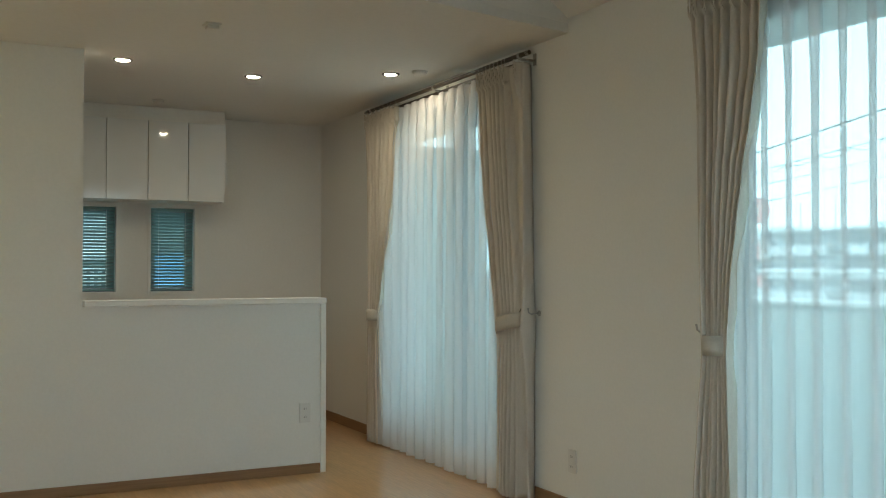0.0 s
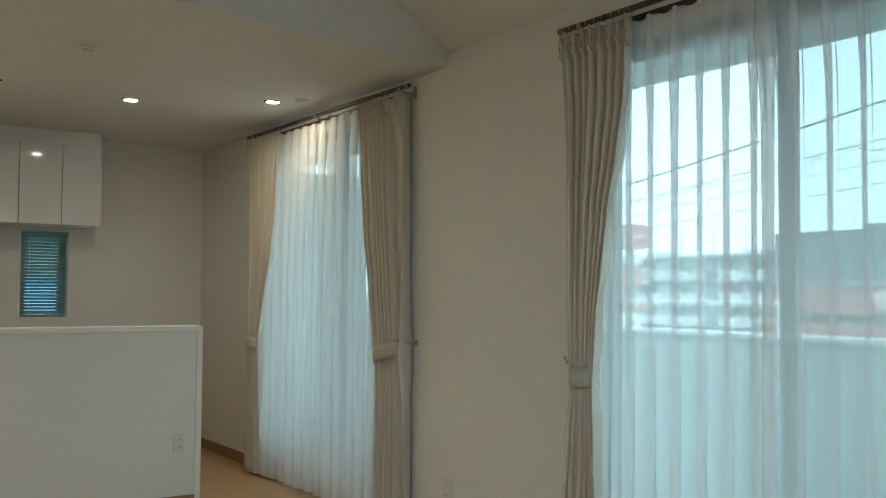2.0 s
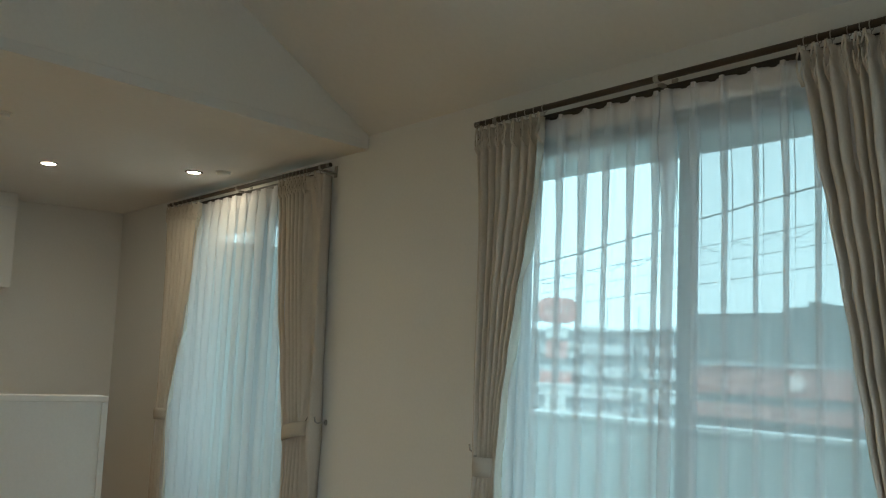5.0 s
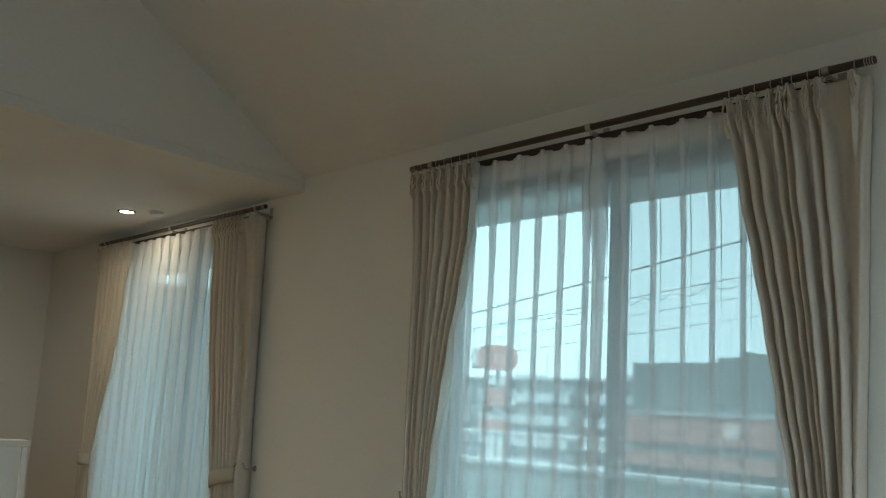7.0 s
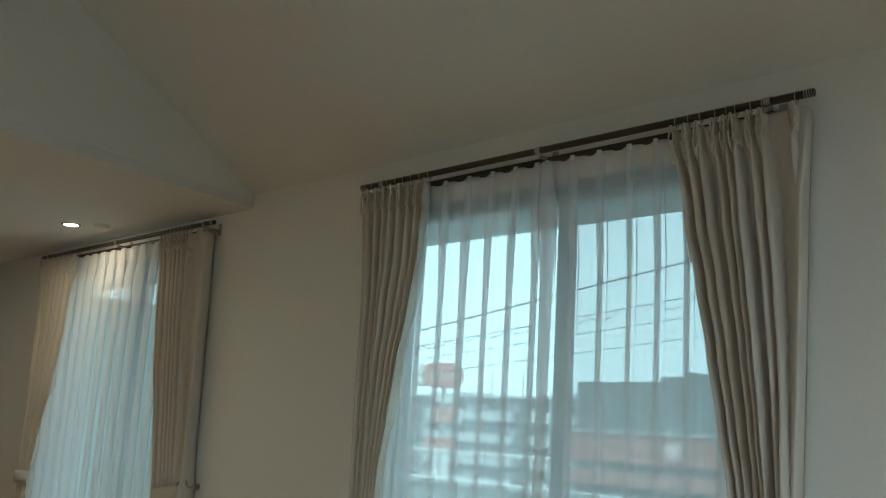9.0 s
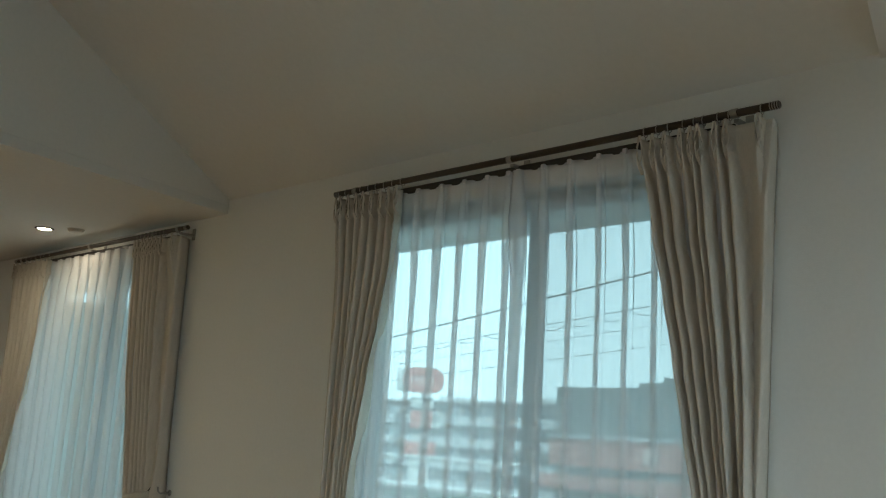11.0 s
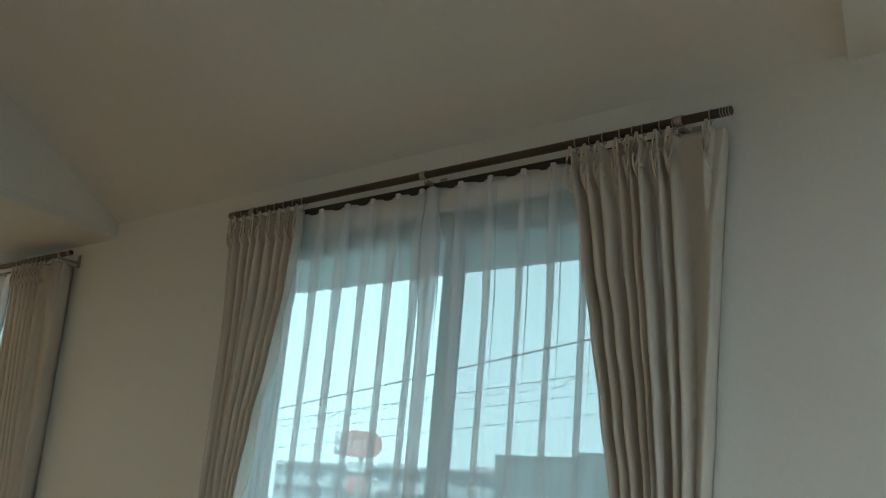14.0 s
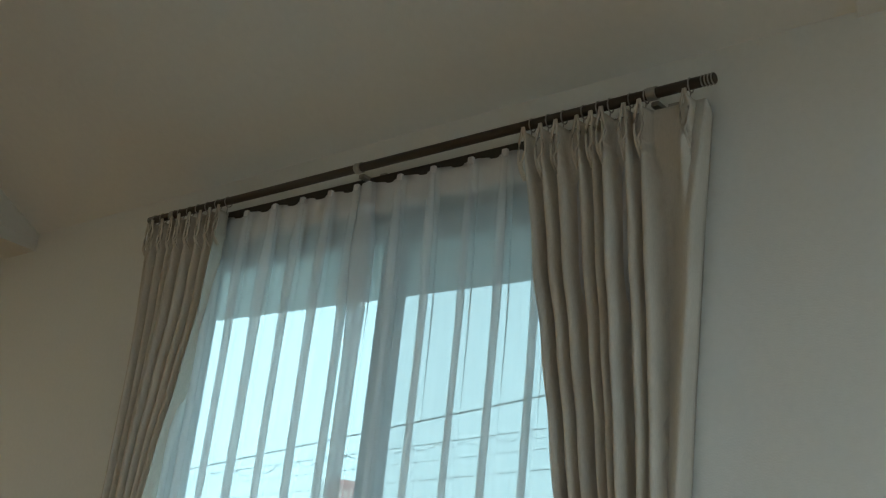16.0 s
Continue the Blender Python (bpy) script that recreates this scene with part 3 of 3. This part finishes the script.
def window_set(x0, x1, rod_z, left, right, sheer_x, sheer_pleats, brackets, group, tie_z, names, creased, rises, hooks):
    lp, rp = left["pleats"], right["pleats"]
    zt, zb = rod_z - 0.035, 0.015
    lx = lambda s, t: lerp_table(t["l"], zt) + (lerp_table(t["r"], zt) - lerp_table(t["l"], zt)) * s
    curtain_rod(x0, x1, rod_z, brackets, [lx(s, left) for s in lp] + [lx(s, right) for s in rp], names[0])
    for t, hook_x, nm, rise in ((left, x0 - 0.012, names[1], rises[0]), (right, x1 + 0.012, names[2], rises[1])):
        c = drape(t["l"], t["r"], t["pleats"], -0.130, zt, zb, t["depth"], nm, group, tie_z, -1 if t is left else 1, t.get("lean", 0.0), t.get("tuck", 1.0), t.get("spread", 0.0))
        a, b = lerp_table(t["l"], tie_z), lerp_table(t["r"], tie_z)
        tieback(c, a, b, -0.11, tie_z - 0.04, 0.08, 0.062, hook_x, rise)
        wall_hook(hooks[0] if hook_x < a else hooks[1], tie_z + 0.045 + rise * 0.7, "small nickel curtain tieback hook on the wall")
    sheer(*sheer_x, sheer_pleats, -0.066, rod_z - 0.039, 0.02, names[3], int(abs(x0) * 10), creased)


def even(n, lo=0.0, hi=1.0, seed=1):
    rnd = random.Random(seed)
    return [lo + (hi - lo) * (i + rnd.uniform(-0.18, 0.18) * (0 < i < n - 1)) / (n - 1) for i in range(n)]


SHEER_FOLDS = [(-3.415, -3.395, 0.013), (-3.36, -3.335, 0.013), (-3.29, -3.265, 0.013), (-3.222, -3.198, 0.012), (-3.155, -3.130, 0.014), (-3.028, -3.010, 0.0135), (-2.889, -2.882, 0.016),
               (-2.762, -2.758, 0.012), (-2.639, -2.635, 0.0135), (-2.530, -2.512, 0.013), (-2.482, -2.452, 0.0245), (-2.361, -2.340, 0.012), (-2.240, -2.213, 0.0105), (-2.111, -2.091, 0.0085),
               (-2.001, -1.977, 0.0095), (-1.885, -1.867, 0.010), (-1.765, -1.745, 0.010), (-1.65, -1.63, 0.010)]
window_set(-3.545, -1.427, 2.434,
           dict(l=[(0, -3.51), (0.34, -3.50), (0.645, -3.47), (0.92, -3.44), (1.065, -3.45), (1.44, -3.465), (1.9, -3.475), (2.4, -3.505)],
                r=[(0, -3.262), (0.385, -3.274), (0.67, -3.284), (0.92, -3.29), (1.2, -3.272), (1.41, -3.240), (1.63, -3.208), (1.86, -3.160), (2.1, -3.115), (2.4, -3.098)],
                pleats=[0.0, 0.11, 0.23, 0.36, 0.49, 0.61, 0.74, 0.87, 1.0], depth=0.068),
           dict(l=[(0, -1.67), (0.36, -1.645), (0.92, -1.63), (1.255, -1.692), (1.45, -1.73), (1.67, -1.77), (1.88, -1.81), (2.07, -1.85), (2.4, -1.902)],
                r=[(0, -1.445), (0.92, -1.495), (1.256, -1.495), (1.7, -1.48), (2.02, -1.47), (2.4, -1.455)],
                pleats=[0.0, 0.108, 0.206, 0.331, 0.42, 0.49, 0.608, 0.695, 0.935], depth=0.066, lean=-0.055, tuck=0.25, spread=0.31),
           (-3.45, -1.58), SHEER_FOLDS,
           [-3.40, -2.50, -1.575], "drapes of the balcony window", 0.95,
           ("dark wooden curtain rod with nickel caps above the balcony window", "beige pinch-pleated drape tied back beside the balcony window",
            "beige pinch-pleated drape tied back beside the balcony window", "white translucent sheer curtain hanging closed over the balcony window"), True, (0.0, 0.0), (-3.53, -1.45))
window_set(-7.09, -4.80, 2.422,
           dict(l=[(0, -7.0), (0.93, -6.97), (1.5, -7.0), (2.4, -7.05)],
                r=[(0, -6.733), (0.565, -6.773), (0.884, -6.80), (1.17, -6.742), (1.56, -6.613), (1.95, -6.545), (2.4, -6.51)], pleats=even(8, seed=5), depth=0.064),
           dict(l=[(0, -5.142), (0.55, -5.126), (0.87, -5.112), (0.99, -5.136), (1.345, -5.198), (1.67, -5.262), (2.0, -5.307), (2.4, -5.335)],
                r=[(0, -4.855), (1.05, -4.855), (1.5, -4.865), (2.0, -4.875), (2.4, -4.885)], pleats=[0.0, 0.09, 0.185, 0.29, 0.385, 0.485, 0.58, 0.66, 0.95], depth=0.064, lean=-0.03, tuck=0.5, spread=0.12),
           (-6.92, -4.98), [(x, x + 0.015, 0.038 + 0.006 * math.sin(i * 1.7)) for i, x in enumerate((-6.82, -6.69, -6.559, -6.419, -6.293, -6.162, -6.035, -5.889, -5.742, -5.622, -5.464, -5.33, -5.2, -5.07))], [-6.98, -5.95, -4.90], "drapes of the kitchen-side window", 0.93,
           ("dark wooden curtain rod close under the low ceiling", "beige pinch-pleated drape tied back beside the tall window",
            "beige pinch-pleated drape tied back beside the tall window", "white translucent sheer curtain hanging closed to the floor"), False, (0.0, 0.06), (-7.02, -4.86))


# ---- kitchen wall cupboards ----
def wall_cabinet(y0, y1):
    x0, x1, z0, z1 = X_END + 0.001, -7.94, 1.785, 2.385
    c = thing("wall_cabinet", "glossy white handleless wall cupboard with closed door", "cabinet", "kitchen wall cupboards")
    part("body", box(x0, x1, y0 + 0.001, y1 - 0.001, z0, z1), TRIM, c)
    part("door", box(x1 + 0.002, x1 + 0.020, y0 + 0.0025, y1 - 0.0025, z0 - 0.004, z1 - 0.002, 0.0015), GLOSSW, c, "glossy white slab door")


for yb in (-1.826, -1.525, -1.225):
    wall_cabinet(yb, yb + (0.30 if yb < -1.3 else 0.288))
wall_cabinet(-2.126, -1.826)
tagged(part("cabinet_filler", box(X_END + 0.001, -7.945, -2.126, -0.937, 2.386, Z_LOW - 0.001), TRIM), "white filler panel between wall cupboards and ceiling", "panel")


# ---- small fixtures ----
def downlight(x, y):
    d = thing("downlight", "round recessed ceiling downlight, switched on", "downlight", "kitchen downlights")
    part("rim", lathe([(0.040, 0.0), (0.056, 0.0), (0.056, -0.003), (0.048, -0.007), (0.042, -0.006), (0.040, 0.0)], (x, y, Z_LOW), (0, 0, 1), 28, False), GAPM, d, "thin dark trim ring")
    part("bulb", lathe([(0.001, -0.0075), (0.022, -0.007), (0.036, -0.006), (0.0395, -0.004), (0.0395, -0.001), (0.001, -0.001)], (x, y, Z_LOW), (0, 0, 1), 24), BULB, d, "glowing warm lamp face")


for p in ((-6.31, -1.965), (-6.45, -1.14), (-5.99, -0.385)):
    downlight(*p)


# lamp added behind the view to fill the left walls with warm light
cl = thing("added_warm_light", "unseen round ceiling light, added as warm fill", "ceiling light")
part("base", lathe([(0.001, 0), (0.22, 0), (0.22, -0.02), (0.001, -0.02)], (-5.7, -4.0, Z_LOW)), TRIM, cl)
part("diffuser", lathe([(0.001, -0.0205), (0.25, -0.0205), (0.25, -0.05), (0.21, -0.075), (0.001, -0.085)], (-5.7, -4.0, Z_LOW)), glow("warm_fill_diffuser", (1.0, 0.90, 0.42), 7.5), cl, "glowing warm diffuser of the added light", smooth=True)


def detector(x, y, r, label, cat):
    d = thing(cat.replace(" ", "_"), label, cat)
    part("base", lathe([(0.001, 0), (r, 0), (r, -0.008), (0.001, -0.008)], (x, y, Z_LOW)), PLATE, d)
    part("cover", lathe([(0.001, -0.008), (r * 0.92, -0.0085), (r * 0.88, -0.018), (r * 0.7, -0.026), (0.001, -0.028)], (x, y, Z_LOW)), PLATE, d, smooth=True)


detector(-5.83, -0.26, 0.05, "small round white smoke detector on the ceiling", "smoke detector")
detector(-7.62, -1.51, 0.045, "small round white ceiling fitting", "ceiling fitting")
rc = thing("ceiling_socket", "small square white ceiling lamp socket", "ceiling socket")
part("base", box(-5.28, -5.20, -1.74, -1.66, Z_LOW - 0.010, Z_LOW - 0.0005, 0.003), PLATE, rc)
part("cap", box(-5.27, -5.21, -1.73, -1.67, Z_LOW - 0.028, Z_LOW - 0.0105, 0.004), PLATE, rc)


def outlet(m, label):
    o = thing("wall_outlet", label, "outlet", "wall outlets")
    part("plate", box(-0.036, 0.036, -0.008, 0, -0.06, 0.06, 0.003), PLATE, o)
    for z in (-0.025, 0.025):
        s = part("socket", box(-0.02, 0.02, -0.0105, -0.0082, z - 0.017, z + 0.017, 0.001), PLATE, o)
        for dx in (-0.006, 0.006):
            part("slot", box(dx - 0.001, dx + 0.001, -0.0112, -0.0107, z - 0.006, z + 0.006), GAPM, s)
    o.matrix_world = m


outlet(pose(-4.545, -0.0005, 0.27), "white wall outlet low on the window wall")
outlet(pose(X_HALF + 0.0005, -0.90, 0.375, 0, 0, 90), "white wall outlet on the half-height partition")


# ---- balcony ----
def balcony():
    s = dict(kind="structure")
    tagged(part("balcony_floor", box(-12, 4, WALL_T, 2.2, -0.16, -0.02), DECK), "grey balcony floor", "floor", **s)
    tagged(part("eave_soffit", box(-12, 4, WALL_T + 0.002, 0.9, 2.40, 2.55), SOFFIT), "white eave soffit over the windows", "eave", **s)
    p = thing("balcony_parapet", "pale balcony parapet with white aluminium coping and handrail", "parapet")
    part("wall", box(-12, 4, 2.08, 2.20, -0.16, 1.02), CONC, p, "pale smooth parapet wall")
    part("coping", box(-12, 4, 2.06, 2.22, 1.02, 1.055, 0.006), ALU, p, "white aluminium coping")
    part("side_wall", box(-7.72, -7.60, WALL_T + 0.002, 1.15, -0.02, 2.27), CONC, p, "pale wing wall at the balcony end")
    part("handrail", tube((-12, 2.14, 1.235), (-4.12, 2.14, 1.235), 0.018, 12), ALU, p, "white aluminium handrail")
    x = -4.135 - 2.7 * 2
    while x < -4:
        part("post", tube((x, 2.14, 1.05), (x, 2.14, 1.225), 0.011, 10), ALU, p)
        x += 2.7


balcony()


# ---- outside ----
def outside():
    g = part("ground", box(-3000, 3000, -3000, 3000, -7.2, -7.0), ASPH)
    tagged(g, "grey asphalt and built-up ground far below", "ground", kind="structure")
    # apartment block
    a = thing("apartment_building", "distant white apartment block with rows of balconies", "building")
    x0, x1, y, zr = -112.0, -64.0, 90.4, 5.85
    part("wall", box(x0, x1, y, y + 12, -7, zr), APT, a)
    part("roof", box(x0 - 0.3, x1 + 0.3, y - 1.6, y + 12.3, zr, zr + 0.35), APT, a)
    fl, bay = 2.75, 6.0
    bays = int((x1 - x0) / bay)
    for k in range(4):
        zf = zr - fl * (k + 1)
        for i in range(bays):
            xa = x0 + bay * i
            if i % 3 == 2:
                # open stair bay as a solid box, its shade put into the dark colour
                part("stair_shade_box", box(xa + 0.2, xa + 1.9, y - 0.9, y - 0.03, zf + 0.3, zf + 2.45), APTS, a)
                xa += 1.9
            part("balcony", box(xa + 0.05, x0 + bay * (i + 1) - 0.15, y - 1.5, y - 0.02, zf - 0.15, zf + 1.1), APT, a)
            part("recess", box(xa + 0.2, x0 + bay * (i + 1) - 0.3, y - 0.15, y - 0.011, zf + 1.12, zf + 2.4), APTD, a)
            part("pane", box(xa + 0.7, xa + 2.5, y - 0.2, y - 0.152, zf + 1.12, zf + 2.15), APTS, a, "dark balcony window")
            part("divider", box(xa - 0.10, xa + 0.045, y - 1.4, y - 0.16, zf + 1.101, zf + 2.59), APT, a)
    for px, h in ((-85.5, 3.2), (-73, 2.2), (-91, 3.6)):
        part("antenna", tube((px, y + 4, zr + 0.3), (px, y + 4, zr + 0.3 + h), 0.06, 6), POLE, a)
    for px, w in ((-96, 3.0), (-80, 4.0), (-69, 2.6)):
        part("roof_house", box(px, px + w, y + 3, y + 6, zr + 0.351, zr + 1.0), APT, a)
    # roadside restaurant
    b = thing("shop_building", "dark low roadside shop with red fascia bands", "building")
    part("wall", box(-22.0, 6, 25, 40, -7, 3.38), SHOPD, b)
    part("upper_wall", box(-19.25, 6, 26, 40, 3.385, 3.62), SHOPD, b)
    for x in range(-19, 6, 2):
        part("roof_unit", prism([(x + 0.1, 27), (x + 1.6, 27), (x + 1.6, 28.5), (x + 0.1, 28.5)], 3.621, lambda px, py, x=x: 3.92 - 0.17 * (px - x)), SHOPD, b)
    part("fascia", box(-22.1, 6.1, 24.8, 24.99, 0.70, 1.62), SHOPR, b, "red fascia band")
    part("fascia_edge", box(-22.15, 6.15, 24.7, 24.99, 1.625, 1.74), APTD, b, "pale edge strip")
    part("awning", box(-22.1, 6.1, 24.3, 24.99, -0.06, 0.39), SHOPR, b, "red lower awning band")
    for x in (-17.9, -9.0):
        em = part("emblem", lathe([(0.001, 0), (0.3, 0), (0.3, 0.06), (0.001, 0.06)], (x, 24.795, 1.16), (0, -1, 0), 20), SIGNP, b, "pale round emblem on the fascia")
    # pole sign
    s = thing("pole_sign", "tall roadside pole sign with red and white drum-shaped head", "sign")
    cx, cy, cz = -49.5, 45.0, 5.2
    part("pole", tube((cx + 0.1, cy, -7), (cx + 0.1, cy, 4.4), 0.16, 12), POLE, s)
    turn = Matrix.Translation((cx, cy, cz)) @ Matrix.Rotation(radians(45), 4, 'Z')
    bm = box(-1.42, 1.42, -0.5, 0.5, -0.85, 0.85)
    ed = [e for e in bm.edges if abs(e.verts[0].co.y - e.verts[1].co.y) > 0.5]
    bmesh.ops.bevel(bm, geom=ed, offset=0.82, segments=8, profile=0.5, affect='EDGES')
    bm.transform(turn)
    head = part("head", bm, SIGNR, s, "red drum-shaped sign head")
    for u, w in ((-0.8, 0.16), (-0.45, 0.14), (-0.1, 0.16), (0.25, 0.12), (0.62, 0.18)):
        bm = box(u - w / 2, u + w / 2, -0.53, -0.505, -0.28, 0.22)
        bm.transform(turn)
        part("lettering_bar", bm, SIGNP, head, "pale lettering bar")
    bm = box(-1.86, -0.92, -0.46, 0.46, -0.80, 0.80, 0.3)
    bm.transform(turn)
    part("side_cap", bm, SIGNW, s)
    fc = bpy.data.curves.new("parking_letter", 'FONT')
    fc.body, fc.size, fc.extrude, fc.align_x, fc.align_y = "P", 1.1, 0.02, 'CENTER', 'CENTER'
    tmp = new("parking_letter", fc)
    me = bpy.data.meshes.new_from_object(tmp.evaluated_get(bpy.context.evaluated_depsgraph_get()))
    bpy.data.objects.remove(tmp)
    me.materials.clear()
    me.materials.append(SHOPD)
    me.transform(turn @ pose(1.05, -0.24, 2.5 - cz, 90, 0, 0))
    bm = box(0.76, 1.36, -0.21, 0.2, 1.95 - cz, 3.05 - cz, 0.03)
    bm.transform(turn)
    pp = part("parking_panel", bm, SIGNW, s, "white parking panel with a dark letter")
    lt = new("letter", me)
    lt.parent = pp
    for z0, z1, w, m in ((3.3, 4.0, 0.8, SIGNW), (1.9, 3.1, 0.75, SIGNR), (0.1, 1.0, 1.1, SIGNR), (-2.0, 0.0, 0.7, SIGNW)):
        bm = box(-w, w, -0.2, 0.2, z0 - cz, z1 - cz, 0.04)
        bm.transform(turn)
        part("panel", bm, m, s)
    # overhead lines
    def cable(x0, z0, x1, z1, y, r, sag, name, coil=False):
        n = 60
        xa, xb = x0 - 3.2 * (x1 - x0), x1 + 3.2 * (x1 - x0)
        za, zb = z0 - 3.2 * (z1 - z0), z1 + 3.2 * (z1 - z0)
        pts = [(xa + (xb - xa) * i / n, y, za + (zb - za) * i / n) for i in range(n + 1)]
        c = part("overhead_cable", path_tube(pts, r, 6), WIRE)
        tagged(c, name, "cable", "overhead cables")
        if coil:
            m = 900
            pts = []
            for i in range(m + 1):
                u = i / m
                pts.append((xa + (xb - xa) * u, y, za + (zb - za) * u - 0.015 - (0.17 + 0.05 * math.sin(u * 37)) * abs(math.sin(u * 222 + 0.5 * math.sin(u * 61))) ** 0.8))
            part("hanging_wire", path_tube(pts, r * 0.8, 5), WIRE, c)
    cable(-22.95, 4.42, -13.3, 5.82, 18, 0.022, 0, "thick black overhead cable")
    cable(-22.9, 3.94, -12.9, 4.98, 18, 0.012, 0, "thin overhead telephone cable with looped wire", True)
    cable(-22.9, 3.65, -12.9, 4.60, 18.6, 0.009, 0, "thin black overhead cable")
    cable(-22.9, 3.08, -12.9, 4.00, 18.2, 0.010, 0, "thin black overhead cable")
    # neighbour beyond the kitchen windows
    nh = thing("neighbour_house", "pale neighbouring house with a low blue metal roof", "house")
    part("wall", box(-21, -15, -9, 3, -7, 2.1), OUTW, nh, "pale siding wall")
    part("roof", prism([(-15.001, -0.7), (-12.4, -0.7), (-12.4, 3), (-15.001, 3)], lambda x, y: 1.40 - 0.22 * (x + 15), lambda x, y: 1.50 - 0.22 * (x + 15)), BLUEM, nh, "blue metal lean-to roof")
    part("lean_to", box(-14.999, -12.6, -0.55, 2.8, -7, 0.8), OUTW, nh)
    nw = part("window", box(-14.999, -14.96, -1.55, -0.72, 1.38, 2.06, 0.01), SIGNW, nh, "white shuttered window")
    for k in range(6):
        part("louvre", box(-14.959, -14.945, -1.5, -0.77, 1.43 + 0.1 * k, 1.50 + 0.1 * k), ALU, nw)
    lt = part("lattice", box(-14.999, -14.985, -1.55, -0.72, 0.92, 1.30), SHOPD, nh, "white lattice panel")
    for k in range(9):
        part("lattice_bar", box(-14.984, -14.972, -1.54 + 0.1 * k, -1.49 + 0.1 * k, 0.93, 1.29), SIGNW, lt)
    for k in range(4):
        part("lattice_bar", box(-14.9715, -14.96, -1.54, -0.73, 0.95 + 0.1 * k, 0.99 + 0.1 * k), SIGNW, lt)
    part("eave", box(-21.2, -14.7, -9.2, 3.2, 2.101, 2.25), APT, nh)
    # utility pole
    up = thing("utility_pole", "grey concrete utility pole with crossarm", "utility pole")
    part("shaft", tube((-41, 18.6, -7), (-41, 18.6, 4.6), 0.17, 12, 0.11), POLE, up)
    part("crossarm", box(-41.06, -40.94, 17.9, 19.3, 3.2, 3.3), POLE, up)


outside()
